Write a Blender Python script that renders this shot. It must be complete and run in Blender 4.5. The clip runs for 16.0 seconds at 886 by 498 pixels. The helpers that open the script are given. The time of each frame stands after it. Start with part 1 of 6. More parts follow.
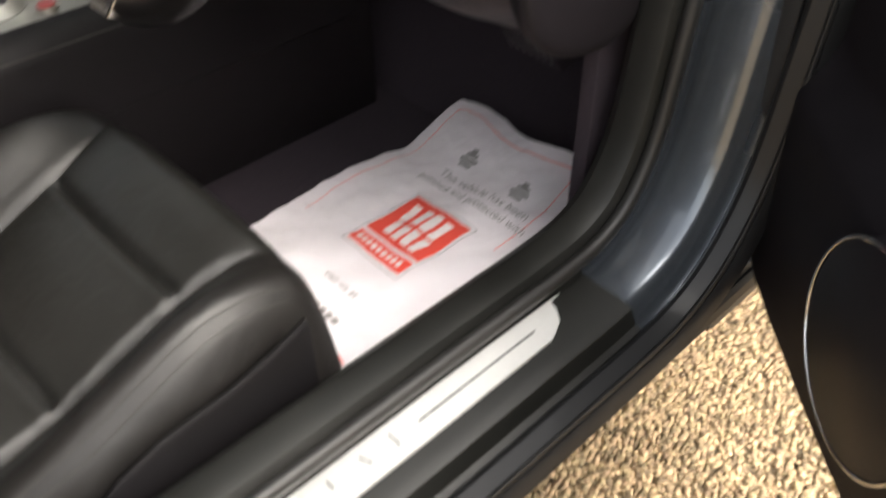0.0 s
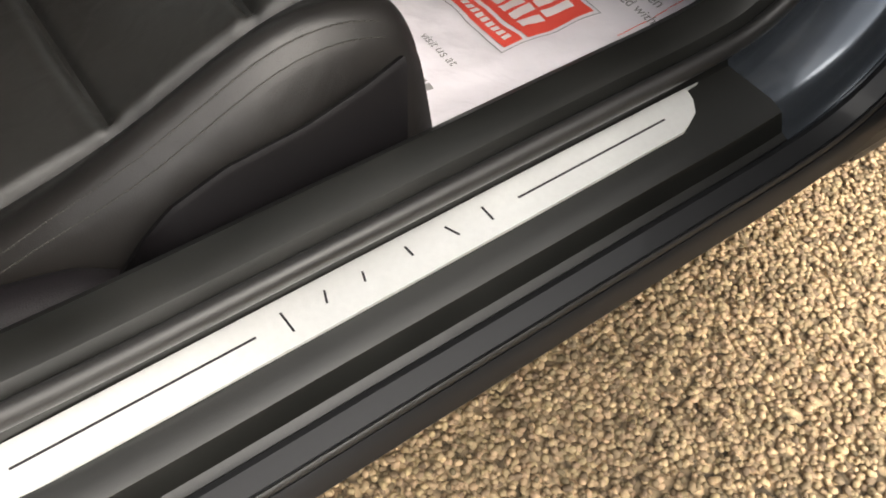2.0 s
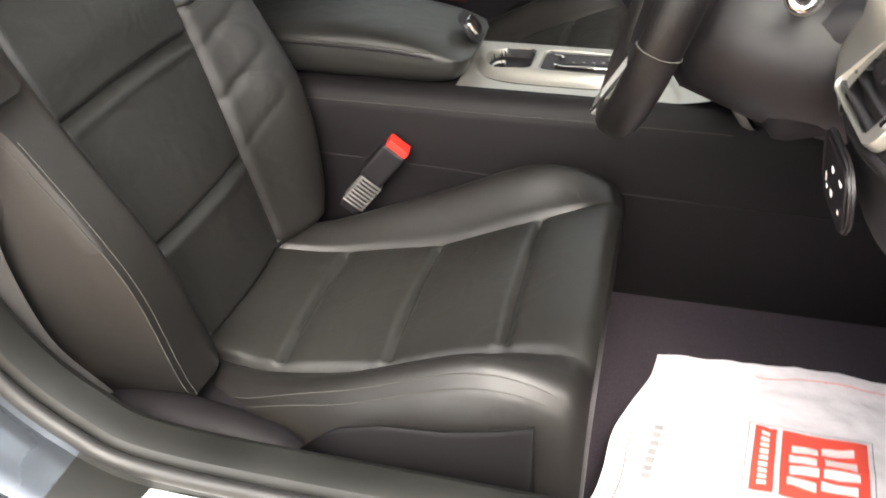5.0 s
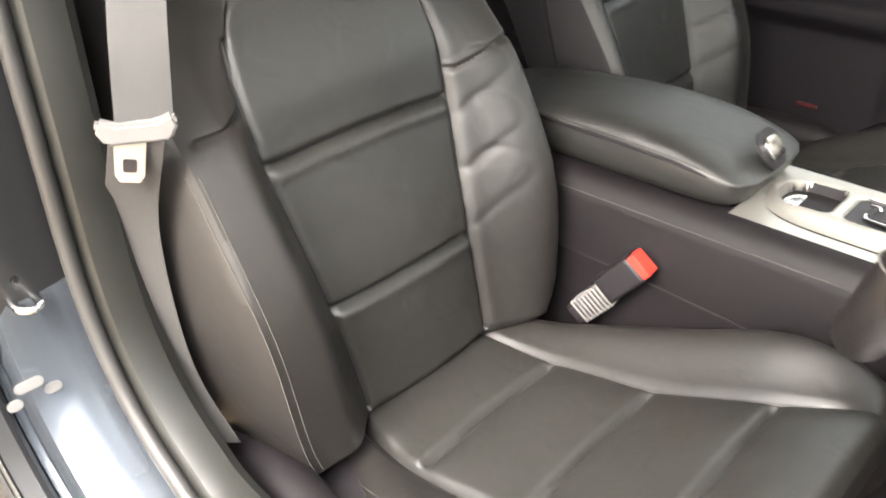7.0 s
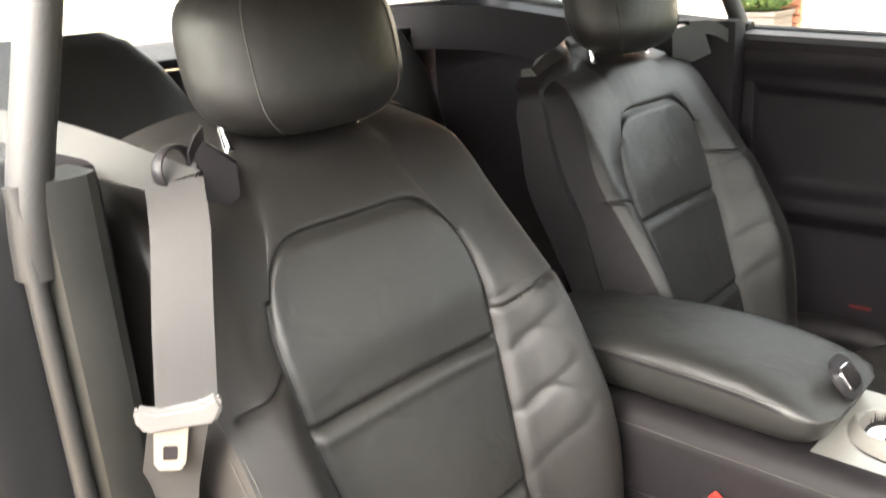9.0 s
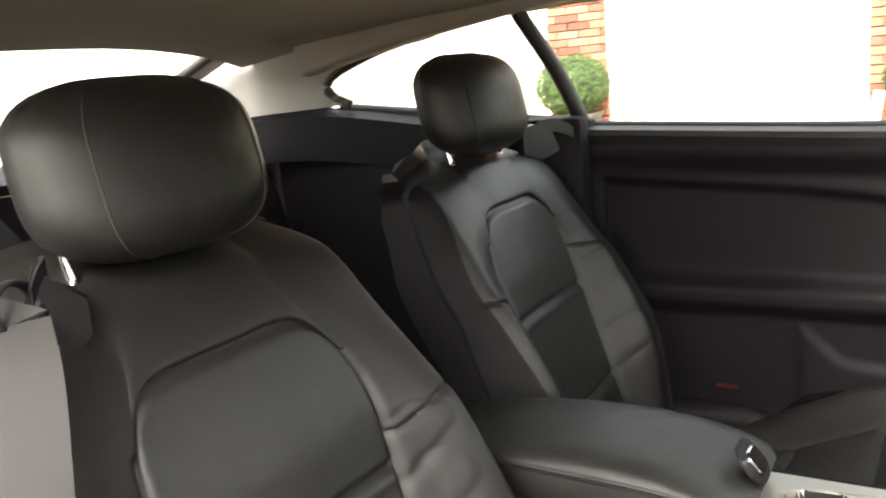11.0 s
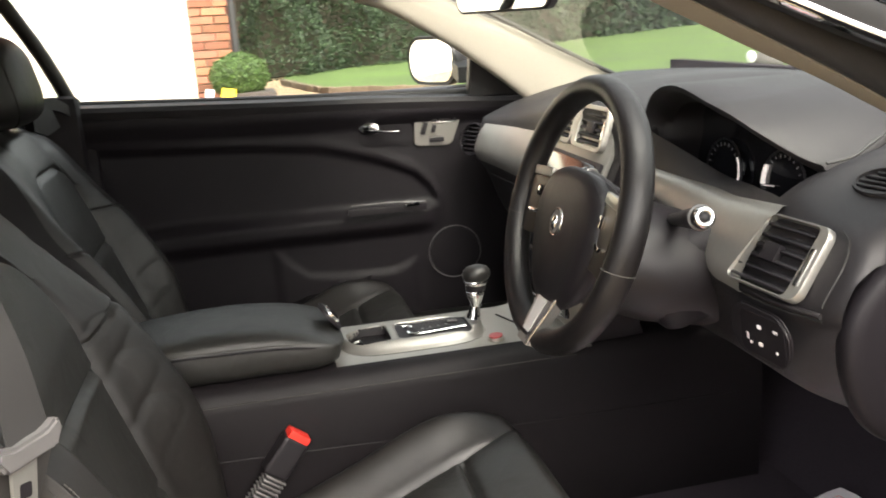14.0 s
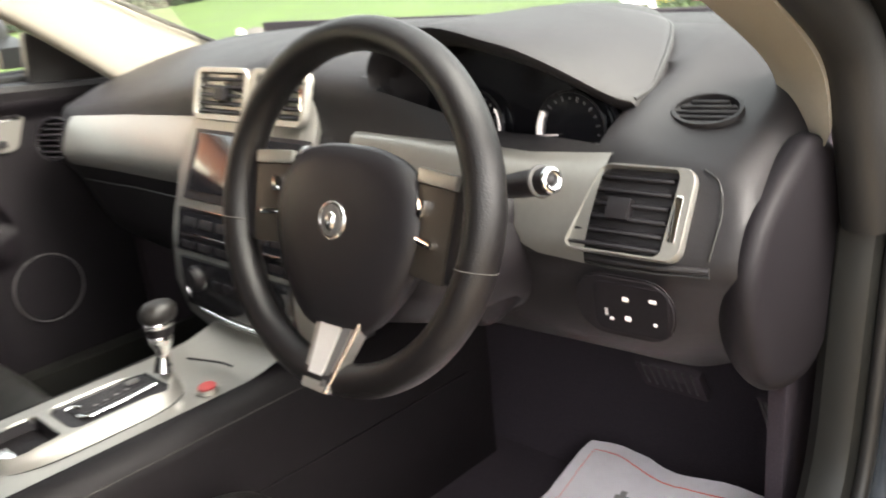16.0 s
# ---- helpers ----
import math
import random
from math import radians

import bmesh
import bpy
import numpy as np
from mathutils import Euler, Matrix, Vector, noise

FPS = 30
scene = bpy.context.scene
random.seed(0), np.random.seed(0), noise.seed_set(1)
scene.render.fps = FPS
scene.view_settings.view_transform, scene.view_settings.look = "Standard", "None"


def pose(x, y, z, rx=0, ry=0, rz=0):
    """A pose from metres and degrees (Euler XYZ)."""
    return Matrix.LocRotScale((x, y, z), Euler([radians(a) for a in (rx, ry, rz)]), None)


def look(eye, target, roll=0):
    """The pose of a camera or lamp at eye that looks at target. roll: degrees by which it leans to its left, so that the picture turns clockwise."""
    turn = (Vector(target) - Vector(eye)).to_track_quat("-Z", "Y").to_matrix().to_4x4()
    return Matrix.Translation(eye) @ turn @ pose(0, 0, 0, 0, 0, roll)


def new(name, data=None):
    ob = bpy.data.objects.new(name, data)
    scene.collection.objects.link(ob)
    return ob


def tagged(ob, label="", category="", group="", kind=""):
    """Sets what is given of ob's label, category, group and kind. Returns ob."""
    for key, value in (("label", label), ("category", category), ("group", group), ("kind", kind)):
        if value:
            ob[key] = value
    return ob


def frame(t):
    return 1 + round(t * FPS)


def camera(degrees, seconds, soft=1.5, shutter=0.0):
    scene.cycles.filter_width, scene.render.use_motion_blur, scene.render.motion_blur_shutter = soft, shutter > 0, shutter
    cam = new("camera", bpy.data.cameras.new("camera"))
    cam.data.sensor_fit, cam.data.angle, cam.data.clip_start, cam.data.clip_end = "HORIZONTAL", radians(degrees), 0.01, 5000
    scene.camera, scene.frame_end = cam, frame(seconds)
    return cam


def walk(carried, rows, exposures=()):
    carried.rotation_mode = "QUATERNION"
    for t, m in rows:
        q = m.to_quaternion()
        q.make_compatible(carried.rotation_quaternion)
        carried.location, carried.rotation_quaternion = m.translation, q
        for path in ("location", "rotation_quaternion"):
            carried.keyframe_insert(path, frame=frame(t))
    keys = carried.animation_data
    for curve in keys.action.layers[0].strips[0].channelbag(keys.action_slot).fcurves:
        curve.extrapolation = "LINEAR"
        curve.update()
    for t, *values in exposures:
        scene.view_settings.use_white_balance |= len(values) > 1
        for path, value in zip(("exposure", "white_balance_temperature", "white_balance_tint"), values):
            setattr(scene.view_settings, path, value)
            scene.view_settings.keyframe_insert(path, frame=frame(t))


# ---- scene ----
cam = camera(55.0, 16.0, soft=1.8, shutter=0.5)

PATH = [
    (0, (0.18, -1.084, 1.031), (1.221, 0.002, -0.287), -0.6),
    (0.5, (0.188, -1.146, 0.999), (0.937, 0.024, -0.44), -1.6),
    (1, (0.211, -1.151, 0.979), (0.842, 0.021, -0.514), -1.8),
    (1.5, (0.182, -1.061, 0.924), (0.891, -0.024, -0.633), 1.5),
    (2, (0.179, -1.037, 0.904), (0.933, -0.068, -0.675), 3.2),
    (2.5, (0.199, -1.102, 0.963), (0.812, 0.077, -0.532), -2.0),
    (3, (0.195, -1.216, 1.031), (0.648, 0.206, -0.301), -2.2),
    (3.5, (0.199, -1.272, 1.083), (0.524, 0.291, -0.122), -1.7),
    (3.7, (0.231, -1.286, 1.101), (0.449, 0.332, -0.054), -2.4),
    (5.8, (0.61, -1.036, 1.053), (-0.157, 0.409, -0.098), 2.2),
    (6, (0.617, -1.008, 1.067), (-0.23, 0.385, -0.09), 3.1),
    (6.5, (0.628, -0.982, 1.065), (-0.406, 0.33, -0.035), 1.4),
    (7, (0.586, -0.961, 1.061), (-0.564, 0.306, 0.024), -0.1),
    (7.5, (0.544, -0.93, 1.051), (-0.62, 0.312, 0.002), -0.4),
    (8, (0.522, -0.917, 1.056), (-0.675, 0.348, 0.073), -0.3),
    (8.5, (0.519, -0.921, 1.081), (-0.758, 0.401, 0.293), -1.7),
    (9, (0.52, -0.924, 1.101), (-0.794, 0.441, 0.463), -3.4),
    (9.2, (0.52, -0.921, 1.104), (-0.789, 0.464, 0.497), -4.1),
    (11.3, (0.398, -0.898, 1.087), (-0.516, 0.835, 0.681), -5.9),
    (11.5, (0.377, -0.908, 1.096), (-0.382, 0.89, 0.66), -5.3),
    (12, (0.375, -0.952, 1.1), (-0.033, 0.953, 0.646), -4.1),
    (12.5, (0.36, -1.031, 1.106), (0.16, 0.907, 0.656), -4.7),
    (13, (0.289, -1.109, 1.117), (0.346, 0.837, 0.655), -3.2),
    (13.5, (0.23, -1.203, 1.1), (0.462, 0.72, 0.601), -2.7),
    (14, (0.156, -1.304, 1.082), (0.567, 0.582, 0.56), -3.5),
    (14.5, (0.083, -1.306, 1.102), (0.726, 0.516, 0.583), -3.2),
    (15, (0.004, -1.208, 1.125), (1.017, 0.411, 0.53), -5.4),
    (15.5, (0.005, -1.07, 1.094), (1.17, 0.445, 0.503), -5.6),
    (16, (0.053, -0.931, 1.046), (1.402, 0.399, 0.405), -5.4),
]
EXPOSURES = [(0, 2.2), (1.5, 1.75), (3.5, 2.25), (6, 3.8), (6.5, 4.05), (7, 4.25), (8, 4.2), (8.5, 4.8), (9, 4.25), (11.5, 3.32), (12, 3.08), (12.5, 2.64), (14.5, 2.66), (15, 2.98), (16, 3.25)]
walk(cam, [(t, look(eye, target, roll)) for t, eye, target, roll in PATH], EXPOSURES)

# ---------------------------------------------------------------- light
world = bpy.data.worlds.new("sky")
scene.world = world
world.use_nodes = True
wn = world.node_tree.nodes
bg = wn["Background"]
sky = wn.new("ShaderNodeTexSky")
sky.sky_type = "NISHITA"
sky.sun_disc = False
sky.sun_elevation = radians(48)
sky.sun_rotation = radians(166)
sky.air_density = 1.0
sky.dust_density = 4.0
sky.ozone_density = 1.0
haze = wn.new("ShaderNodeHueSaturation")
haze.inputs["Saturation"].default_value = 0.3
cloud = wn.new("ShaderNodeMix")
cloud.data_type, cloud.blend_type = "RGBA", "MULTIPLY"
cloud.inputs[0].default_value = 1.0
cloud.inputs[7].default_value = (1.04, 1.0, 0.93, 1)
world.node_tree.links.new(sky.outputs[0], haze.inputs["Color"])
world.node_tree.links.new(haze.outputs[0], cloud.inputs[6])
world.node_tree.links.new(cloud.outputs[2], bg.inputs[0])
bg.inputs[1].default_value = 0.15
sun = new("sun", bpy.data.lights.new("sun", "SUN"))
sun.data.energy = 0.75
sun.data.angle = radians(50)
sun.data.color = (1.0, 0.96, 0.9)
sun.matrix_world = look((1.0, -5.0, 8.0), (0, 0, 0))

# ---------------------------------------------------------------- materials


def mat(name, col, rough=0.5, metal=0.0, var=0.15, scale=30.0, bump=0.0, bscale=300.0, coat=0.0, big=3.0, bigvar=0.12, sheen=0.0, island=0.0, spec=0.5, wrinkle=0.0):
    m = bpy.data.materials.new(name)
    m.use_nodes = True
    nt = m.node_tree
    n, l = nt.nodes, nt.links
    p = n["Principled BSDF"]
    tc = n.new("ShaderNodeTexCoord")
    n1 = n.new("ShaderNodeTexNoise")
    n1.inputs["Scale"].default_value, n1.inputs["Detail"].default_value = scale, 5
    n2 = n.new("ShaderNodeTexNoise")
    n2.inputs["Scale"].default_value, n2.inputs["Detail"].default_value = big, 3
    for q in (n1, n2):
        l.new(tc.outputs["Object"], q.inputs["Vector"])
    ramp = n.new("ShaderNodeMix")
    ramp.data_type = "RGBA"
    ramp.inputs[6].default_value = (*[c * (1 - var) for c in col], 1)
    ramp.inputs[7].default_value = (*[min(1, c * (1 + var)) for c in col], 1)
    l.new(n1.outputs["Fac"], ramp.inputs[0])
    hsv = n.new("ShaderNodeHueSaturation")
    l.new(ramp.outputs[2], hsv.inputs["Color"])
    mr = n.new("ShaderNodeMapRange")
    mr.inputs[1].default_value, mr.inputs[2].default_value = 0.25, 0.75
    mr.inputs[3].default_value, mr.inputs[4].default_value = 1 - bigvar, 1 + bigvar
    l.new(n2.outputs["Fac"], mr.inputs[0])
    last = mr.outputs[0]
    if island:
        geo = n.new("ShaderNodeNewGeometry")
        oi = n.new("ShaderNodeObjectInfo")
        add = n.new("ShaderNodeMath")
        add.operation = "ADD"
        l.new(geo.outputs["Random Per Island"], add.inputs[0])
        l.new(oi.outputs["Random"], add.inputs[1])
        fr = n.new("ShaderNodeMath")
        fr.operation = "FRACT"
        l.new(add.outputs[0], fr.inputs[0])
        mi = n.new("ShaderNodeMapRange")
        mi.inputs[3].default_value, mi.inputs[4].default_value = 1 - island, 1 + island
        l.new(fr.outputs[0], mi.inputs[0])
        mu = n.new("ShaderNodeMath")
        mu.operation = "MULTIPLY"
        l.new(last, mu.inputs[0])
        l.new(mi.outputs[0], mu.inputs[1])
        last = mu.outputs[0]
        mh = n.new("ShaderNodeMapRange")
        mh.inputs[3].default_value, mh.inputs[4].default_value = 0.5 - island * 0.02, 0.5 + island * 0.02
        wn_ = n.new("ShaderNodeTexWhiteNoise")
        wn_.noise_dimensions = "1D"
        l.new(fr.outputs[0], wn_.inputs["W"])
        l.new(wn_.outputs["Value"], mh.inputs[0])
        l.new(mh.outputs[0], hsv.inputs["Hue"])
    l.new(last, hsv.inputs["Value"])
    l.new(hsv.outputs[0], p.inputs["Base Color"])
    rr = n.new("ShaderNodeMapRange")
    rr.inputs[1].default_value, rr.inputs[2].default_value = 0.3, 0.7
    rr.inputs[3].default_value, rr.inputs[4].default_value = max(0.02, rough * 0.85), min(1, rough * 1.15)
    l.new(n2.outputs["Fac"], rr.inputs[0])
    l.new(rr.outputs[0], p.inputs["Roughness"])
    p.inputs["Metallic"].default_value = metal
    p.inputs["Specular IOR Level"].default_value = spec
    p.inputs["Coat Weight"].default_value = coat
    p.inputs["Coat Roughness"].default_value = 0.08
    p.inputs["Sheen Weight"].default_value = sheen
    prev = None
    if wrinkle:
        nw = n.new("ShaderNodeTexNoise")
        nw.inputs["Scale"].default_value, nw.inputs["Detail"].default_value, nw.inputs["Distortion"].default_value = 22, 2, 0.6
        l.new(tc.outputs["Object"], nw.inputs["Vector"])
        bw = n.new("ShaderNodeBump")
        bw.inputs["Strength"].default_value, bw.inputs["Distance"].default_value = wrinkle, 0.01
        l.new(nw.outputs["Fac"], bw.inputs["Height"])
        prev = bw.outputs[0]
    if bump:
        vb = n.new("ShaderNodeTexNoise")
        vb.inputs["Scale"].default_value, vb.inputs["Detail"].default_value = bscale, 4
        l.new(tc.outputs["Object"], vb.inputs["Vector"])
        b = n.new("ShaderNodeBump")
        b.inputs["Strength"].default_value, b.inputs["Distance"].default_value = bump, 0.002
        l.new(vb.outputs["Fac"], b.inputs["Height"])
        if prev:
            l.new(prev, b.inputs["Normal"])
        prev = b.outputs[0]
    if prev:
        l.new(prev, p.inputs["Normal"])
    return m


def emitter(name, col, power):
    m = bpy.data.materials.new(name)
    m.use_nodes = True
    p = m.node_tree.nodes["Principled BSDF"]
    p.inputs["Base Color"].default_value = (*col, 1)
    p.inputs["Emission Color"].default_value = (*col, 1)
    p.inputs["Emission Strength"].default_value = power
    return m


def glass(name, tint, gloss=0.3):
    m = bpy.data.materials.new(name)
    m.use_nodes = True
    n, l = m.node_tree.nodes, m.node_tree.links
    n.remove(n["Principled BSDF"])
    tr, gl, mx, fr = n.new("ShaderNodeBsdfTransparent"), n.new("ShaderNodeBsdfGlossy"), n.new("ShaderNodeMixShader"), n.new("ShaderNodeFresnel")
    tr.inputs[0].default_value = (*tint, 1)
    gl.inputs["Roughness"].default_value = 0.02
    fr.inputs[0].default_value = 1.45
    mu = n.new('ShaderNodeMath')
    mu.operation, mu.inputs[1].default_value = 'MULTIPLY', gloss
    l.new(fr.outputs[0], mu.inputs[0])
    l.new(mu.outputs[0], mx.inputs[0])
    l.new(tr.outputs[0], mx.inputs[1])
    l.new(gl.outputs[0], mx.inputs[2])
    l.new(mx.outputs[0], n["Material Output"].inputs[0])
    return m


LEATHER = mat("black_leather", (0.0118, 0.0114, 0.0104), 0.44, var=0.3, scale=45, bump=0.22, bscale=900, wrinkle=0.22, bigvar=0.2, spec=0.52)
LEATHER_SIDE = mat("black_leather_bolster", (0.0105, 0.0094, 0.0088), 0.46, var=0.3, scale=45, bump=0.18, bscale=900, wrinkle=0.14, bigvar=0.2, spec=0.42)
CONSOLE_SKIN = mat("black_console_leather", (0.0064, 0.0052, 0.0060), 0.55, var=0.2, scale=60, bump=0.25, bscale=800, wrinkle=0.1, spec=0.17)
SWITCHSILVER = mat("silver_painted_plastic", (0.145, 0.138, 0.125), 0.45, metal=0.2, var=0.05)
STARTRED = mat("dull_red_button", (0.30, 0.035, 0.035), 0.35)
REDLAMP = mat("dark_red_lens", (0.06, 0.004, 0.004), 0.4)
SIDEBLACK = mat("matt_black_moulding", (0.0036, 0.0031, 0.0036), 0.6, bump=0.2, bscale=1200, spec=0.12)
STITCH = mat("grey_thread", (0.040, 0.038, 0.035), 0.8, var=0.3, scale=400, spec=0.2)
PLASTIC = mat("black_plastic", (0.0098, 0.0083, 0.0098), 0.46, bump=0.2, bscale=1200, spec=0.35)
SOFT = mat("soft_black_dash_skin", (0.0106, 0.0091, 0.0102), 0.50, bump=0.35, bscale=1000, bigvar=0.1, spec=0.42)
BRONZE = mat("dark_bronze_satin", (0.050, 0.042, 0.035), 0.4, metal=0.5, var=0.06)
RIMLEATHER = mat("worn_black_wheel_leather", (0.0052, 0.0043, 0.0046), 0.40, var=0.3, scale=40, bump=0.3, bscale=700, wrinkle=0.06, bigvar=0.2, spec=0.40)
TRIMBLACK = mat("charcoal_door_trim", (0.0076, 0.0062, 0.0078), 0.6, bump=0.3, bscale=900, spec=0.2)
CARPET = mat("black_carpet", (0.038, 0.031, 0.038), 1.0, var=0.5, scale=500, bump=1.0, bscale=700, spec=0.1)
RUBBER = mat("black_rubber", (0.014, 0.0135, 0.013), 0.5, bump=0.15, bscale=500, bigvar=0.25)
SILLTRIM = mat("satin_black_sill_trim", (0.0085, 0.0085, 0.0075), 0.42, bump=0.1, bscale=900, bigvar=0.3, big=8, spec=0.42)
PAINT = mat("dark_metallic_paint", (0.010, 0.0102, 0.011), 0.45, metal=0.1, var=0.3, scale=1500, coat=0.10, bigvar=0.2, spec=0.28)
JAMB = mat("glossy_blue_black_paint", (0.095, 0.108, 0.126), 0.26, metal=0.75, var=0.3, scale=1500, coat=0.7, bigvar=0.15)
ALU = mat("brushed_aluminium", (0.62, 0.61, 0.58), 0.32, metal=1.0, var=0.08, scale=200, bump=0.08, bscale=500)
PLATE = mat("bright_tread_aluminium", (0.86, 0.86, 0.84), 0.55, metal=0.75, var=0.05, scale=200, bump=0.1, bscale=600)
SATIN = mat("satin_silver_trim", (0.37, 0.36, 0.33), 0.42, metal=0.8, var=0.06, scale=150, bump=0.06, bscale=800)
CHROME = mat("chrome", (0.8, 0.8, 0.8), 0.08, metal=1.0, var=0.04)
HEADLINER = mat("ivory_headliner_cloth", (0.30, 0.283, 0.262), 0.95, bump=0.5, bscale=900, var=0.08, scale=300)
PILLARCLOTH = mat("ivory_pillar_cloth", (0.27, 0.245, 0.20), 0.9, bump=0.4, bscale=900, var=0.08, scale=300)
BELT = mat("grey_belt_webbing", (0.0175, 0.0162, 0.0155), 0.75, bump=0.2, bscale=1600, var=0.15, scale=500)
REDPLASTIC = mat("red_plastic", (0.55, 0.03, 0.02), 0.4)
GREYPLASTIC = mat("grey_plastic", (0.09, 0.086, 0.085), 0.45, bump=0.1)
PAPER = mat("white_paper", (0.80, 0.76, 0.80), 0.85, var=0.05, scale=25, bump=0.5, bscale=60, wrinkle=0.35, big=6, bigvar=0.06)
PRINTRED = mat("red_print", (0.83, 0.09, 0.06), 0.8, var=0.06)
PRINTGREY = mat("grey_print", (0.26, 0.25, 0.25), 0.85)
PRINTWHITE = mat("white_print", (0.86, 0.8, 0.8), 0.85)
GLASS = glass("tinted_glass", (0.90, 0.93, 0.88))
SCREEN = mat("black_display_glass", (0.01, 0.01, 0.012), 0.12, coat=0.5)
WHITEDIAL = emitter("lit_dial_mark", (1.0, 0.9, 0.85), 0.08)
MIRROR = mat("mirror_glass", (0.9, 0.9, 0.9), 0.02, metal=1.0, var=0.0, bigvar=0.0)
GRAVEL = mat("gravel_bed", (0.20, 0.147, 0.088), 0.9, var=0.5, scale=70, bump=1.0, bscale=90, big=1.5)
gn, gl_ = GRAVEL.node_tree.nodes, GRAVEL.node_tree.links
g_tc, g_vo = gn.new("ShaderNodeTexCoord"), gn.new("ShaderNodeTexVoronoi")
g_vo.inputs["Scale"].default_value = 75
gl_.new(g_tc.outputs["Object"], g_vo.inputs["Vector"])
g_sep, g_val = gn.new("ShaderNodeSeparateColor"), gn.new("ShaderNodeMapRange")
gl_.new(g_vo.outputs["Color"], g_sep.inputs[0])
g_val.inputs[3].default_value, g_val.inputs[4].default_value = 0.8, 3.4
gl_.new(g_sep.outputs[0], g_val.inputs[0])
# darker towards each stone's rim: shade in the gaps put into the colour
g_gap_shade = gn.new("ShaderNodeMapRange")
g_gap_shade.inputs[1].default_value, g_gap_shade.inputs[2].default_value = 0.35, 0.75
g_gap_shade.inputs[3].default_value, g_gap_shade.inputs[4].default_value = 1.0, 0.25
gl_.new(g_vo.outputs["Distance"], g_gap_shade.inputs[0])
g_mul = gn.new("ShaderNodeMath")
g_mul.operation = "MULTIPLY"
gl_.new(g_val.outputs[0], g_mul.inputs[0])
gl_.new(g_gap_shade.outputs[0], g_mul.inputs[1])
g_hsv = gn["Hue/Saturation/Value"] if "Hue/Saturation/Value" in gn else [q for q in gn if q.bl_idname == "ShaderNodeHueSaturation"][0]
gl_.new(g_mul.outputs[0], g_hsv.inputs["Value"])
PEBBLE = mat("tan_pebble", (0.33, 0.237, 0.135), 0.75, var=0.25, scale=150, island=0.55, bump=0.2, bscale=400)
BRICK = mat("red_brick", (0.23, 0.092, 0.055), 0.9, var=0.3, scale=40, island=0.5, bump=0.6, bscale=150)
MORTAR = mat("pale_mortar", (0.42, 0.37, 0.31), 0.95, var=0.2, scale=60, bump=0.5, bscale=120)
WHITEPAINT = mat("cream_garage_door_paint", (0.82, 0.80, 0.70), 0.5, var=0.04, scale=20, bump=0.1, bscale=60)
GRASS = mat("lawn_grass", (0.066, 0.110, 0.022), 0.95, var=0.45, scale=25, bump=0.8, bscale=80, big=0.6, bigvar=0.3)
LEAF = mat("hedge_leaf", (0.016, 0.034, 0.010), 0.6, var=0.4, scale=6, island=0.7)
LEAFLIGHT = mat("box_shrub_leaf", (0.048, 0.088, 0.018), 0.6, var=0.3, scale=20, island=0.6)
EARTH = mat("dark_earth", (0.05, 0.04, 0.028), 1.0, var=0.4, scale=15, bump=0.8, bscale=40)
WOODDARK = mat("weathered_planter_wood", (0.06, 0.05, 0.045), 0.85, var=0.3, scale=30, bump=0.5, bscale=100)
STONE = mat("kerb_stone", (0.15, 0.115, 0.08), 0.9, var=0.35, scale=25, bump=0.7, bscale=80, island=0.3)
YELLOW = mat("yellow_board", (0.85, 0.62, 0.02), 0.5, var=0.08)
WHITEBOARD = mat("white_board", (0.8, 0.8, 0.8), 0.5, var=0.05)
PIPEBLACK = mat("black_downpipe", (0.02, 0.02, 0.022), 0.4)
FLOWERPINK = mat("pink_petals", (0.75, 0.08, 0.25), 0.7, island=0.5)
FLOWERYELLOW = mat("yellow_petals", (0.8, 0.6, 0.06), 0.7, island=0.4)
ROOFTILE = mat("grey_roof_tile", (0.10, 0.09, 0.085), 0.9, var=0.3, scale=12, bump=0.5, bscale=40)

# ---------------------------------------------------------------- mesh helpers


def part(name, bm, material, parent=None, label="", smooth=True, sharp=48):
    me = bpy.data.meshes.new(name)
    if isinstance(bm, tuple):
        me.from_pydata(bm[0], [], bm[1])
        me.update()
        bb = bmesh.new()
        bb.from_mesh(me)
        bmesh.ops.recalc_face_normals(bb, faces=bb.faces)
        bb.to_mesh(me)
        bb.free()
    else:
        bmesh.ops.recalc_face_normals(bm, faces=bm.faces)
        bm.to_mesh(me)
        bm.free()
    me.materials.append(material)
    for poly in me.polygons:
        poly.use_smooth = smooth
    if smooth:
        me.set_sharp_from_angle(angle=radians(sharp))
    ob = new(name, me)
    if parent:
        ob.parent = parent
    if label:
        ob["label"] = label
    return ob


def thing(name, label, category, group="", kind="", at=(0, 0, 0)):
    ob = new(name)
    ob.empty_display_size = 0.05
    ob.location = at
    return tagged(ob, label, category, group, kind)


def rbox(sx, sy, sz, m=None, bev=0.004, seg=2):
    bm = bmesh.new()
    bmesh.ops.create_cube(bm, size=1)
    bmesh.ops.scale(bm, vec=(sx, sy, sz), verts=bm.verts)
    if bev:
        bmesh.ops.bevel(bm, geom=bm.edges[:], offset=min(bev, 0.45 * min(sx, sy, sz)), segments=seg, affect="EDGES", profile=0.7)
    if m is not None:
        bmesh.ops.transform(bm, matrix=m, verts=bm.verts)
    return bm


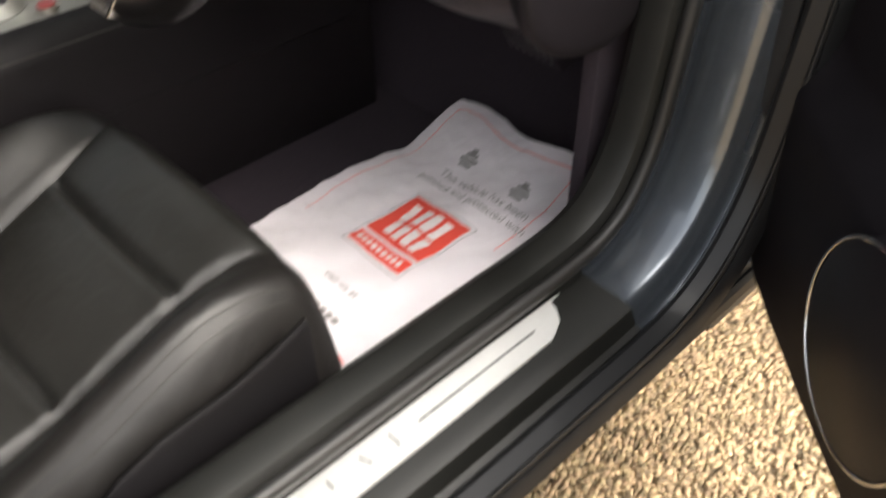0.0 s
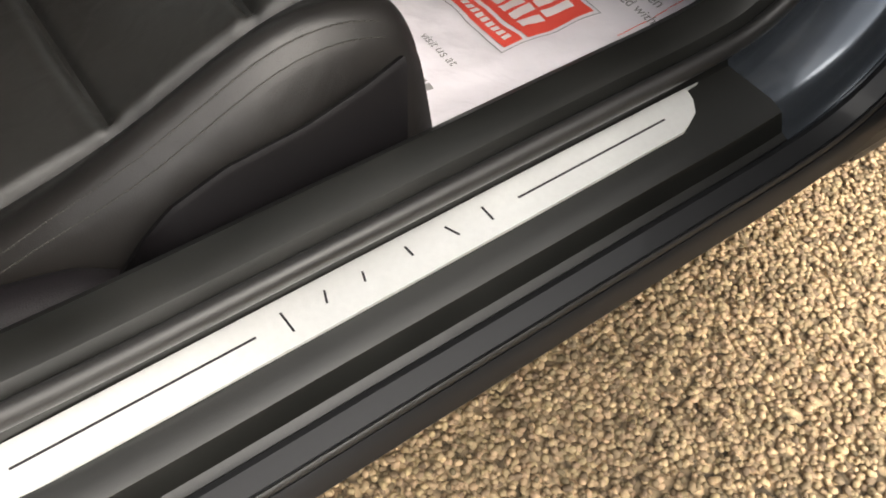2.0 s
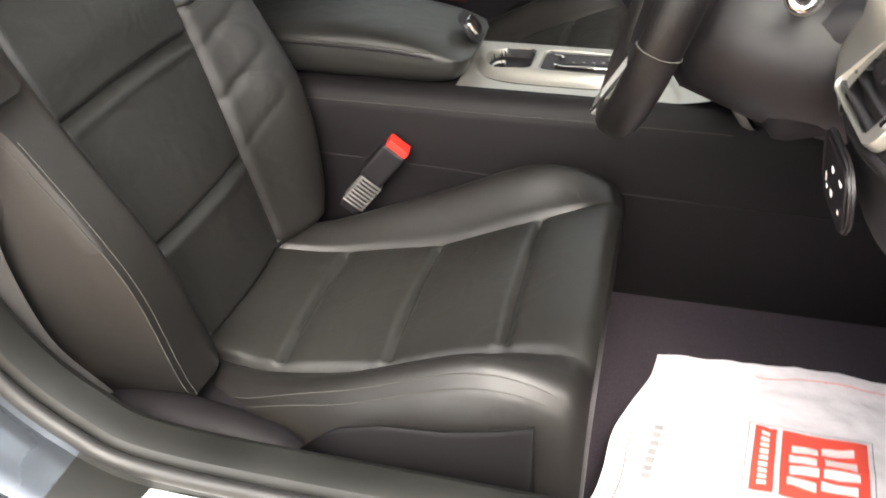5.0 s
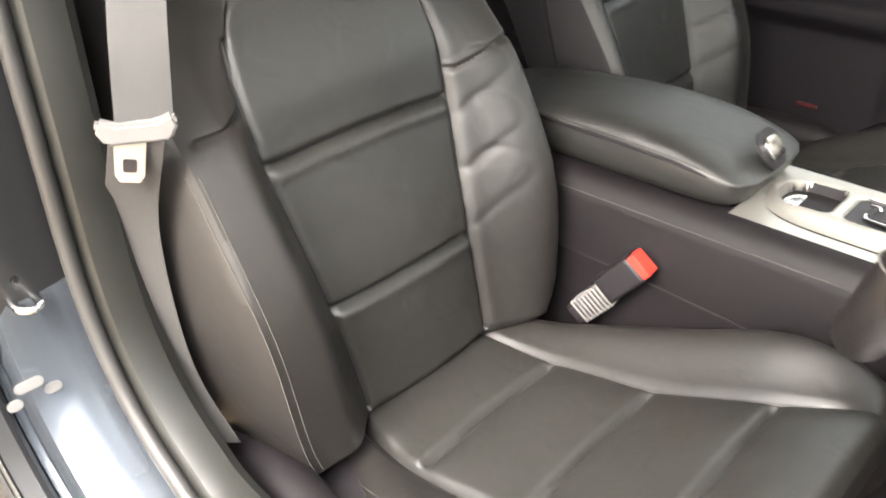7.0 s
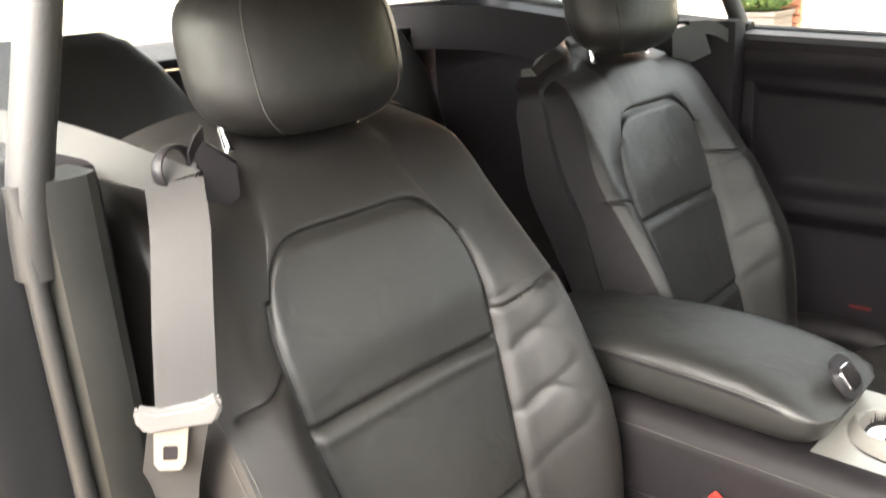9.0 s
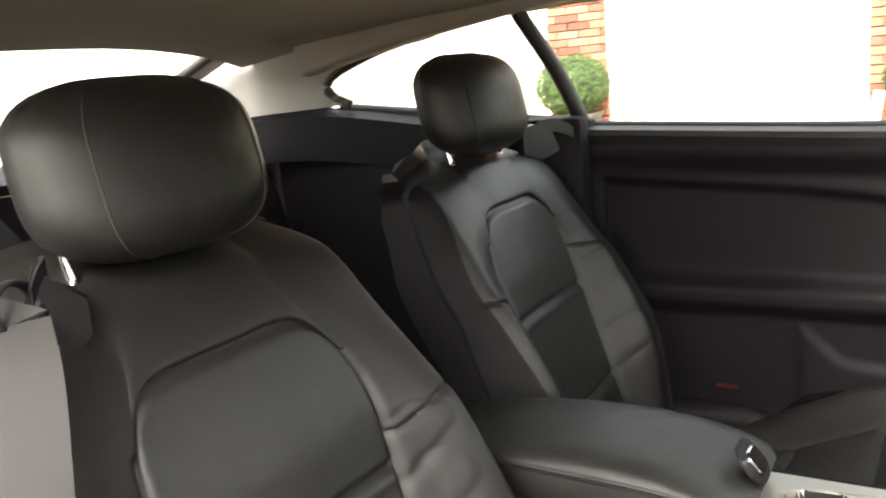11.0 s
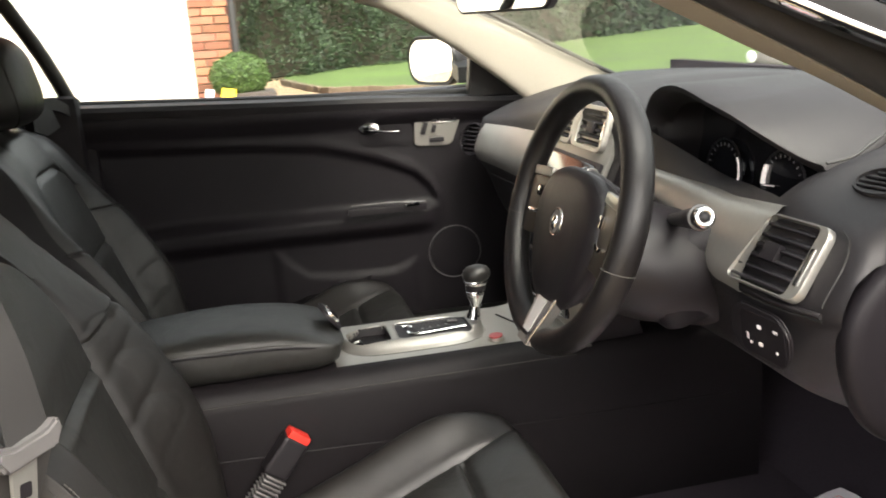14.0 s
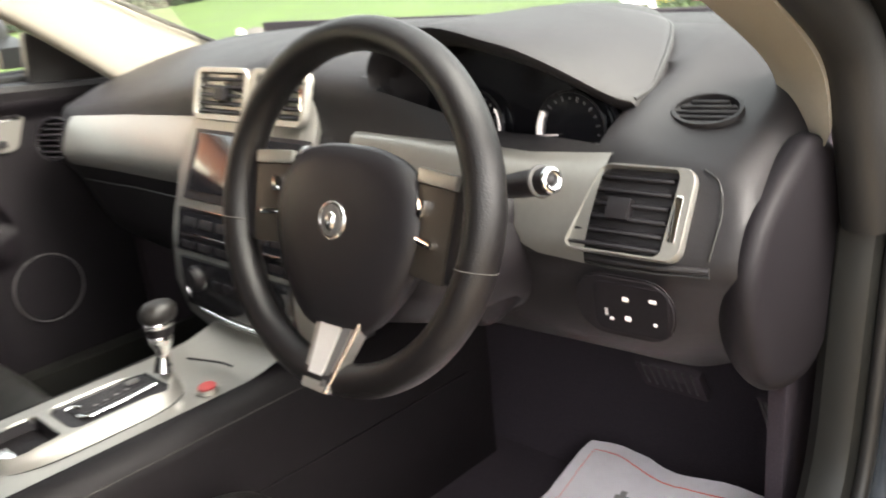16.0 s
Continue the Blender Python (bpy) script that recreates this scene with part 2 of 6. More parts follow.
def cyl(r1, r2, h, m=None, n=32, bev=0.0):
    bm = bmesh.new()
    bmesh.ops.create_cone(bm, cap_ends=True, segments=n, radius1=r1, radius2=r2, depth=h)
    if bev:
        es = [e for e in bm.edges if len(e.link_faces) == 2 and max(len(f.verts) for f in e.link_faces) > 4]
        bmesh.ops.bevel(bm, geom=es, offset=bev, segments=2, affect="EDGES")
    if m is not None:
        bmesh.ops.transform(bm, matrix=m, verts=bm.verts)
    return bm


def ball(rx, ry, rz, m=None, seg=24):
    bm = bmesh.new()
    bmesh.ops.create_uvsphere(bm, u_segments=seg, v_segments=seg // 2, radius=1)
    bmesh.ops.scale(bm, vec=(rx, ry, rz), verts=bm.verts)
    if m is not None:
        bmesh.ops.transform(bm, matrix=m, verts=bm.verts)
    return bm


def spline(pts, n):
    """n points on a Catmull-Rom curve through pts, evenly by length."""
    p = np.array(pts, float)
    q = np.vstack([2 * p[0] - p[1], p, 2 * p[-1] - p[-2]])
    out = []
    for i in range(1, len(q) - 2):
        for t in np.linspace(0, 1, 24, endpoint=False):
            a, b, c, d = q[i - 1 : i + 3]
            out.append(0.5 * (2 * b + (c - a) * t + (2 * a - 5 * b + 4 * c - d) * t * t + (3 * b - a - 3 * c + d) * t**3))
    out.append(p[-1])
    out = np.array(out)
    s = np.r_[0, np.cumsum(np.linalg.norm(np.diff(out, axis=0), axis=1))]
    w = np.linspace(0, s[-1], n)
    return np.stack([np.interp(w, s, out[:, k]) for k in range(out.shape[1])], 1)


def gridmesh(P, close_u=False, close_v=False, keep=None):
    """Faces over an array of points P[i, j]; keep(i, j) picks the cells."""
    nu, nv = P.shape[:2]
    faces = []
    for i in range(nu if close_u else nu - 1):
        for j in range(nv if close_v else nv - 1):
            if keep is None or keep(i, j):
                a, b = (i + 1) % nu, (j + 1) % nv
                faces.append((i * nv + j, a * nv + j, a * nv + b, i * nv + b))
    used = sorted({k for f in faces for k in f})
    at = {k: n for n, k in enumerate(used)}
    flat = P.reshape(-1, 3)
    return [tuple(map(float, flat[k])) for k in used], [tuple(at[k] for k in f) for f in faces]


def loft(rings, caps=True, closed=True, hard=False):
    P = np.array(rings, float)
    v, f = gridmesh(P, close_v=closed)
    if hard:  # end faces with their own corners, so that the rim stays crisp
        for ring, turn in ((P[0], -1), (P[-1], 1)):
            k = len(v)
            v += [tuple(map(float, p)) for p in ring]
            f.append(tuple(range(k, k + len(ring)))[::turn])
        return v, f
    if caps and closed:
        n = P.shape[1]
        f.append(tuple(range(n))[::-1])
        f.append(tuple(range((P.shape[0] - 1) * n, P.shape[0] * n)))
    return v, f


def tube(pts, r, n=12, seg=64, flat=1.0, up=(0, 0, 1)):
    """A round or flattened rod along a curve; r may be a list over its length."""
    c = spline(pts, seg)
    rr = np.interp(np.linspace(0, 1, seg), np.linspace(0, 1, len(r)), r) if isinstance(r, (list, tuple)) else np.full(seg, r)
    t = np.gradient(c, axis=0)
    t /= np.linalg.norm(t, axis=1)[:, None]
    rings = []
    for k in range(seg):
        a = np.cross(t[k], up)
        a = a / np.linalg.norm(a) if np.linalg.norm(a) > 1e-4 else np.array([1.0, 0, 0])
        b = np.cross(a, t[k])
        ang = np.linspace(0, 2 * np.pi, n, endpoint=False)
        rings.append(c[k] + rr[k] * (np.cos(ang)[:, None] * a + flat * np.sin(ang)[:, None] * b))
    return loft(rings)


def stitches(pts, r, dash=.0034, gap=.0016, up=(0, 0, 1)):
    """A row of short raised threads along a line."""
    P_ = spline(pts, 400)
    at = np.r_[0, np.cumsum(np.linalg.norm(np.diff(P_, axis=0), axis=1))]
    vs, fs = [], []
    for s0 in np.arange(0, at[-1] - dash, dash + gap):
        ends = [np.array([np.interp(q, at, P_[:, k]) for k in range(3)]) for q in (s0, s0 + dash)]
        d = (ends[1] - ends[0]) / dash
        side = np.cross(d, up)
        side /= np.linalg.norm(side)
        top = np.cross(side, d)
        n = len(vs)
        for e, sc in ((ends[0], .6), (ends[1], .6)):
            vs += [tuple(e + r * sc * (a * side + b * top)) for a, b in ((-1.3, -.6), (1.3, -.6), (.7, 1), (-.7, 1))]
        fs += [(n + a, n + (a + 1) % 4, n + 4 + (a + 1) % 4, n + 4 + a) for a in range(4)] + [(n + 3, n + 2, n + 1, n), (n + 4, n + 5, n + 6, n + 7)]
    return vs, fs


def strip(pts, offs, seg=80):
    """A closed band: every point of the curve moved by each of the offsets."""
    c = spline(pts, seg)
    return loft([[p + np.array(o) for o in offs] for p in c])


def torus(R, r, m=None, n=72, k=14):
    a = np.linspace(0, 2 * np.pi, n, endpoint=False)
    b = np.linspace(0, 2 * np.pi, k, endpoint=False)
    P = np.stack([(R + r * np.cos(b)[None]) * np.cos(a)[:, None], (R + r * np.cos(b)[None]) * np.sin(a)[:, None], r * np.sin(b)[None] * np.ones((n, 1))], -1)
    if m is not None:
        M = np.array(m)
        P = P @ M[:3, :3].T + M[:3, 3]
    return gridmesh(P, True, True)


def prism(outline, h, m=None, bev=0.0):
    """A flat plate of any outline (x, y), h thick upwards from z = 0."""
    bm = bmesh.new()
    f = bm.faces.new([bm.verts.new((x, y, 0)) for x, y in outline])
    r = bmesh.ops.extrude_face_region(bm, geom=[f])
    bmesh.ops.translate(bm, vec=(0, 0, h), verts=[v for v in r["geom"] if isinstance(v, bmesh.types.BMVert)])
    if bev:
        bmesh.ops.bevel(bm, geom=bm.edges[:], offset=bev, segments=2, affect="EDGES")
    if m is not None:
        bmesh.ops.transform(bm, matrix=m, verts=bm.verts)
    return bm


def rounded(w, h, r, n=6):
    """A rounded rectangle's outline about the origin."""
    out = []
    for cx, cy, a0 in ((w / 2 - r, h / 2 - r, 0), (-w / 2 + r, h / 2 - r, 90), (-w / 2 + r, -h / 2 + r, 180), (w / 2 - r, -h / 2 + r, 270)):
        for k in range(n + 1):
            a = radians(a0 + 90 * k / n)
            out.append((cx + r * math.cos(a), cy + r * math.sin(a)))
    return out


def words(name, text, size, m, material, parent):
    cu = bpy.data.curves.new(name, "FONT")
    cu.body, cu.size, cu.align_x, cu.align_y = text, size, "CENTER", "CENTER"
    ob = bpy.data.objects.new(name, cu)
    me = bpy.data.meshes.new_from_object(ob)
    bpy.data.objects.remove(ob)
    me.transform(m)
    me.materials.append(material)
    o = new(name, me)
    o.parent = parent
    return o


def sm(a, b, x):
    t = np.clip((np.asarray(x, float) - a) / (b - a), 0, 1)
    return t * t * (3 - 2 * t)


def bellf(x, w):
    return np.exp(-((np.asarray(x, float) / w) ** 2))


GROUND = 0.10

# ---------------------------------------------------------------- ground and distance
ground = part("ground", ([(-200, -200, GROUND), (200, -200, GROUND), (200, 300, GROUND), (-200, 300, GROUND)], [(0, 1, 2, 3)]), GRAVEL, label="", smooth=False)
tagged(ground, "tan gravel driveway sheet reaching far out", "gravel drive", kind="structure")

# ---------------------------------------------------------------- the car: aperture, sill and shell
car = thing("coupe", "dark metallic coupe body with its driver's door open", "car")

SEAL = [(-.09, -.70, .97), (-.085, -.70, .80), (-.075, -.70, .64), (-.04, -.70, .545), (.02, -.70, .482), (.10, -.70, .450), (.35, -.70, .447), (.60, -.70, .447),
        (.70, -.70, .447), (.76, -.70, .453), (.80, -.70, .475), (.828, -.70, .52), (.842, -.70, .57), (.852, -.70, .64), (.862, -.70, .72), (.875, -.70, .80)]


def sweep(path, prof, seg):
    c = spline(path, seg)
    t = np.gradient(c, axis=0)
    t[:, 1] = 0
    t /= np.linalg.norm(t, axis=1)[:, None]
    nrm = np.stack([t[:, 2], 0 * t[:, 0], -t[:, 0]], 1)
    return np.array([[c[k] + nrm[k] * d + np.array([0, y, 0]) for y, d in prof] for k in range(seg)])


def closed_sweep(path, prof, seg, x0=None, x1=None):
    rings = sweep(path, prof, seg)
    c = spline(path, seg)
    if x0 is not None:
        low = [k for k in range(seg) if x0 <= c[k, 0] <= x1 and c[k, 2] < .52]
        rings = rings[low[0] : low[-1] + 1]
    elif x1 is not None:
        rings = rings[[k for k in range(seg) if c[k, 0] >= x1][0] - 1 :]
    return loft(rings, hard=True)


part("inner_sill_trim", closed_sweep(SEAL, [(.048, .14), (.048, .02), (.046, .002), (.036, -.006), (.018, -.008), (.004, -.004), (-.002, .004), (-.004, .012), (-.004, .14)], 160), SILLTRIM, car, "satin black sill trim with scuffs", sharp=24)
part("door_seal", closed_sweep(SEAL, [(-.010 + .008 * math.cos(a), .008 + .009 * math.sin(a)) for a in np.linspace(0, 2 * np.pi, 10, endpoint=False)], 160), RUBBER, car, "black rubber door seal")
LEDGE = [(-.004, .16), (-.004, .014), (-.007, .026), (-.010, .034), (-.062, .035), (-.074, .040), (-.081, .060), (-.088, .063), (-.092, .16)]
part("sill_cover", closed_sweep(SEAL, LEDGE, 160, .03, .740), SILLTRIM, car, "black plastic sill cover", sharp=24)
part("front_jamb", closed_sweep(SEAL, [(y, d + .0015) for y, d in LEDGE], 160, None, .715), JAMB, car, "dark glossy painted door jamb", sharp=50)
part("rear_jamb", loft(sweep(SEAL, [(y, d + .0015) for y, d in LEDGE], 160)[: [k for k in range(160) if spline(SEAL, 160)[k, 0] > .06][0]]), JAMB, car, "dark glossy painted door jamb", sharp=24)
part("rocker", closed_sweep(SEAL, [(-.0905, .16), (-.0905, .060), (-.096, .048), (-.101, .046), (-.116, .050), (-.119, .056), (-.122, .0545), (-.127, .060), (-.131, .072), (-.125, .088), (-.097, .115), (-.05, .14)], 160), PAINT, car, "dark metallic painted rocker", sharp=24)
part("rocker", closed_sweep([(.66, -.70, .447), (.9, -.70, .447), (1.5, -.70, .447)], [(-.0915, .16), (-.0915, .0615), (-.096, .0495), (-.101, .0475), (-.116, .0515), (-.119, .0575), (-.122, .056), (-.127, .0615), (-.130, .072), (-.124, .088), (-.096, .115), (-.05, .14)], 12), PAINT, car, "dark metallic painted rocker", sharp=24)
part("outer_seal", closed_sweep(SEAL, [(-.1185 + .0025 * math.cos(a), .054 + .004 * math.sin(a)) for a in np.linspace(0, 2 * np.pi, 8, endpoint=False)], 120), RUBBER, car)

# brushed tread plate with two engraved lines and a row of engraved marks
PLATE_EDGE = spline([(.064, -.713), (.066, -.711), (.37, -.7105), (.678, -.711), (.684, -.714), (.683, -.724), (.672, -.738), (.648, -.7475), (.62, -.749), (.37, -.750), (.105, -.749), (.090, -.744), (.076, -.732), (.067, -.720), (.064, -.713)], 90)
plate = part("tread_plate", prism([(float(x), float(y)) for x, y in PLATE_EDGE[:-1]], .003, pose(0, 0, .4138)), PLATE, car, "brushed aluminium tread plate with engraved lettering strokes")
for x0, x1 in ((.102, .265), (.488, .644)):
    part("engraved_line", rbox(x1 - x0, .0016, .0008, pose((x0 + x1) / 2, -.7297, .4170), 0), PLASTIC, plate, smooth=False)
for x, y, w, a in ((.288, -.7305, .018, 2), (.320, -.727, .011, -20), (.351, -.727, .009, -18), (.390, -.726, .010, 4), (.427, -.728, .013, 22), (.459, -.729, .015, 0)):
    part("engraved_mark", rbox(.0016, w, .0008, pose(x, y, .4170, 0, 0, a), 0), PLASTIC, plate, smooth=False)

# hinge pillar and quarter inner faces behind the sweep
part("kick_panel", rbox(.32, .02, .56, pose(1.00, -.62, .58)), CARPET, car)
part("kick_panel", rbox(.46, .04, .66, pose(1.04, .69, .56)), CARPET, car)
part("far_sill", rbox(1.9, .14, .20, pose(.32, .73, .27), .03), SILLTRIM, car)
part("hinge_pillar", rbox(.16, .13, .60, pose(.985, -.73, .56), .02), PAINT, car)
part("rear_pillar_panel", rbox(.30, .12, .56, pose(-.26, -.73, .70), .05, 5), PAINT, car)
part("fender_edge", rbox(.5, .1, .56, pose(1.27, -.78, .70), .03), PAINT, car)
part("pillar_moulding", strip([(-.150, -.676, .42), (-.165, -.678, .60), (-.165, -.676, .78), (-.150, -.672, .93)], [(.055, -.016, 0), (.050, .010, 0), (.010, .018, 0), (-.06, .012, 0), (-.06, -.016, 0)], 40), PLASTIC, car, "black moulded pillar trim")
for dx, dy in ((.058, -.014), (.020, .018)):
    part("pillar_ridge", tube([(-.150 + dx, -.676 + dy, .43), (-.165 + dx, -.678 + dy, .60), (-.165 + dx, -.676 + dy, .78), (-.150 + dx, -.672 + dy, .92)], .006, 8, 40), RUBBER, car)
strike = part("door_striker", prism(rounded(.060, .040, .014), .006, pose(-.120, -.752, .635, 0, 90, 0), .002), PLASTIC, car, "black door latch striker with a steel loop")
part("striker_loop", tube([(-.116, -.742, .632), (-.094, -.742, .632), (-.086, -.750, .632), (-.094, -.760, .632), (-.116, -.760, .632)], .004, 10, 30), CHROME, strike, "bright steel loop")
for z in (.617, .653):
    part("striker_screw", cyl(.005, .005, .004, pose(-.112, -.752, z, 0, 90, 0), 12, .001), CHROME, strike)
for y, z, w in ((-.776, .566, .026), (-.792, .552, .014), (-.757, .552, .016)):
    part("jamb_plug", prism(rounded(.010, w, .0048, 4), .004, pose(-.080, y, z, 0, 62, 0), .001), GREYPLASTIC, car, "pale oval jamb plug")

# floor, tunnel sides, bulkhead, rear
part("floor_carpet", rbox(1.6, 1.28, .02, pose(.30, 0, .275), .004), CARPET, car, "black carpet floor")
part("toe_board", rbox(.5, 1.30, .02, pose(1.16, 0, .46, 0, -48, 0), .004), CARPET, car)
part("bulkhead", rbox(.03, 1.40, .42, pose(1.22, 0, .74), .004), CARPET, car)
part("rear_bulkhead", rbox(.03, 1.36, .62, pose(-1.02, 0, .62), .004), CARPET, car)
part("parcel_shelf", rbox(.46, 1.26, .02, pose(-1.22, 0, .945), .006), TRIMBLACK, car)
for s in (-1, 1):
    part("rear_quarter_trim", rbox(.78, .05, .66, pose(-.58 + (.06 if s < 0 else 0), s * .655, .64), .02), TRIMBLACK, car, "black leather rear side trim")

part("door_pillar", rbox(.12, .06, .64, pose(-.235, .722, .62), .01), TRIMBLACK, car)

# roof: headliner and outer skin
yy = np.linspace(-1, 1, 25)


def roof_z(x, drop=0.0):
    return np.interp(x, [-1.5, -1.1, -.8, -.5, -.2, .1, .3, .45], [1.06, 1.16, 1.205, 1.232, 1.245, 1.24, 1.222, 1.195]) - drop


def roof_w(x):
    return np.interp(x, [-1.5, -.8, -.3, .1, .45], [.50, .575, .605, .605, .585])


xs = np.linspace(-.97, .47, 40)
lin = np.array([[(x, roof_w(x) * u, roof_z(x) - .055 * abs(u) ** 3) for u in yy] for x in xs])
top = lin + np.array([0, 0, .035])
part("headliner", gridmesh(lin), HEADLINER, car, "ivory cloth headliner")
part("roof_skin", gridmesh(np.array([[(x, (roof_w(x) + .07) * u, roof_z(x) + .045 - .11 * abs(u) ** 3) for u in yy] for x in xs])), PAINT, car)


def bar(pts, w, h, name, material, label="", tw=0.0):
    """A padded strip along a curve, w across and h deep."""
    c = spline(pts, 60)
    t = np.gradient(c, axis=0)
    t /= np.linalg.norm(t, axis=1)[:, None]
    rings = []
    for k in range(60):
        side = np.cross(t[k], (0, 1, 0))
        side /= np.linalg.norm(side)
        inn = np.cross(side, t[k])
        ww = np.interp(k / 59, np.linspace(0, 1, len(w)), w)
        rings.append([c[k] + ww * .5 * math.copysign(abs(math.cos(a)) ** .6, math.cos(a)) * side + h * .5 * math.copysign(abs(math.sin(a)) ** .6, math.sin(a)) * inn for a in np.linspace(0, 2 * np.pi, 20, endpoint=False)])
    return part(name, loft(rings), material, car, label)


# passenger side: A-pillar, roof rail and C-pillar cloth
bar([(.97, .61, .86), (.90, .605, .902), (.755, .60, .992), (.627, .597, 1.066), (.50, .592, 1.138), (.42, .588, 1.165)], [.17, .15, .118, .090, .085, .08], .05, "pillar_trim", PILLARCLOTH, "ivory cloth windscreen pillar trim")
part("windscreen_edge", tube([(1.02, .585, .925), (.87, .572, .998), (.72, .57, 1.078), (.53, .566, 1.176)], .005, 8, 40), RUBBER, car, "black windscreen edge")
bar([(.46, .588, 1.15), (.30, .592, 1.187), (.10, .60, 1.212), (-.10, .60, 1.216), (-.30, .598, 1.202), (-.55, .59, 1.172), (-.80, .575, 1.13)], [.06, .055, .06, .06, .07, .08], .06, "roof_rail_trim", HEADLINER)
# driver side: A-pillar cloth, seal and painted outer rail
pa = spline([(.876, -.605, .835), (.867, -.605, .86), (.830, -.605, .926), (.70, -.605, .996), (.61, -.605, 1.036), (.52, -.605, 1.078), (.44, -.605, 1.113), (.25, -.60, 1.165), (.05, -.60, 1.195)], 70)
pb_ = spline([(.818, -.662, .860), (.814, -.667, .876), (.780, -.668, .936), (.676, -.668, 1.000), (.530, -.666, 1.073), (.440, -.664, 1.114), (.25, -.66, 1.172), (.05, -.65, 1.20)], 70)
part("pillar_trim", gridmesh(np.stack([pa, .5 * (pa + pb_) - np.array([.004, 0, .004]), pb_, pb_ + np.array([.02, 0, .03]), pa + np.array([.02, 0, .03])], 1), close_v=True), PILLARCLOTH, car, "ivory cloth windscreen pillar trim")
SEALRAIL = [(.868, .78), (.842, .872), (.800, .955), (.690, 1.022), (.540, 1.097), (.450, 1.136), (.26, 1.19), (0, 1.218), (-.3, 1.206), (-.7, 1.132)]
part("aperture_seal", tube([(x, -.690 + .004 * k, z) for k, (x, z) in enumerate(SEALRAIL[:7])] + [(x, -.645, z) for x, z in SEALRAIL[7:]], .026, 14, 90), RUBBER, car, "thick black rubber roof seal")
RAIL = [(.895, .78), (.876, .880), (.815, .970), (.705, 1.021), (.600, 1.063), (.520, 1.096), (.430, 1.129), (.26, 1.177), (0, 1.20), (-.3, 1.195), (-.7, 1.125)]
rail_at = [(x, -.750 + .005 * k, z) for k, (x, z) in enumerate(RAIL[:8])] + [(x, -.70, z) for x, z in RAIL[8:]]
part("drip_rail", strip(rail_at, [(0, .050, .006), (0, .012, -.010), (0, .001, -.007), (0, -.003, .012), (0, -.001, .024), (.01, .045, .04)], 90), PAINT, car, "dark painted roof rail")
part("bright_rail_strip", strip(rail_at[1:8], [(0, .006, -.008), (0, -.004, -.007), (0, -.006, -.004), (0, -.005, .001), (0, .004, .003)], 80), CHROME, car, "bright chrome roof strip")
part("roof_edge_skin", strip(rail_at, [(0, -.002, .022), (0, -.006, .027), (0, -.002, .034), (.01, .016, .044), (.01, .050, .052), (.01, .050, .040)], 90), JAMB, car, "glossy painted outer roof edge")
bar([(.22, -.61, 1.19), (-.10, -.60, 1.21), (-.40, -.598, 1.195), (-.80, -.575, 1.13)], [.06, .06], .06, "roof_rail_trim", HEADLINER)
QW = [(-.52, 1.158), (-.62, 1.143), (-.703, 1.122), (-.78, 1.095), (-.812, 1.070), (-.80, 1.042), (-.755, 1.022)]
QO = [(-.56, 1.21), (-.75, 1.21), (-.87, 1.198), (-.95, 1.163), (-1.113, 1.134), (-1.283, 1.10), (-1.26, 1.0)]
for s in (-1, 1):
    w_, o_ = spline(QW, 40), spline(QO, 40)
    part("rear_pillar_trim", gridmesh(np.array([[(w_[k, 0] * (1 - v) + o_[k, 0] * v, s * (.655 - .085 * v * (.4 + .6 * k / 39) - .02 * math.sin(v * 3.14)), w_[k, 1] * (1 - v) + o_[k, 1] * v) for v in np.linspace(0, 1, 10)] for k in range(40)])), HEADLINER, car, "ivory cloth rear pillar trim")
    part("quarter_window_seal", tube([(x, s * .66, z) for x, z in QW], .011, 8, 50), RUBBER, car, "black quarter window seal")
    part("quarter_waist_panel", strip([(-.20, s * .675, .935), (-.5, s * .668, .965), (-.80, s * .645, 1.002), (-1.1, s * .60, 1.0)], [(0, -.04, .0), (0, .05, .012), (0, .05, -.10), (0, -.04, -.10)], 30), TRIMBLACK, car, "black leather quarter trim top")
    part("rear_screen_reveal", gridmesh(np.array([[(x, s * (y0 + .06 * v), z - .012 * v) for v in (0, .5, 1)] for x, y0, z in ((-.94, .495, 1.182), (-1.10, .50, 1.122), (-1.30, .51, 1.046), (-1.58, .525, .945))])), HEADLINER, car)
    part("rear_screen_edge", tube([(-.97, s * .50, 1.172), (-1.25, s * .515, 1.066), (-1.58, s * .53, .945)], .012, 8, 20), RUBBER, car, "black rear screen edge")
for s in (-1, 1):
    part("window_divider", tube([(-.215, .70, .955), (-.25, .665, 1.06), (-.30, .615, 1.175)] if s > 0 else [(-.102, -.705, .90), (-.100, -.70, .96), (-.098, -.675, 1.06), (-.10, -.645, 1.18)], .016, 10, 20, 1.0), RUBBER, car, "black quarter window divider")
    part("quarter_glass", ([(-.22 if s > 0 else -.11, s * .70, .96), (-.78, s * .69, 1.01), (-.80, s * .62, 1.05), (-.55, s * .60, 1.14), (-.30 if s > 0 else -.11, s * .62, 1.175)], [(0, 1, 2, 3, 4)]), GLASS, car, "side quarter window glass", False).visible_shadow = False
    part("waist_rail", tube([(-.20, s * .715, .940), (-.5, s * .71, .972), (-.80, s * .69, 1.005)], .02, 10, 30), RUBBER, car)
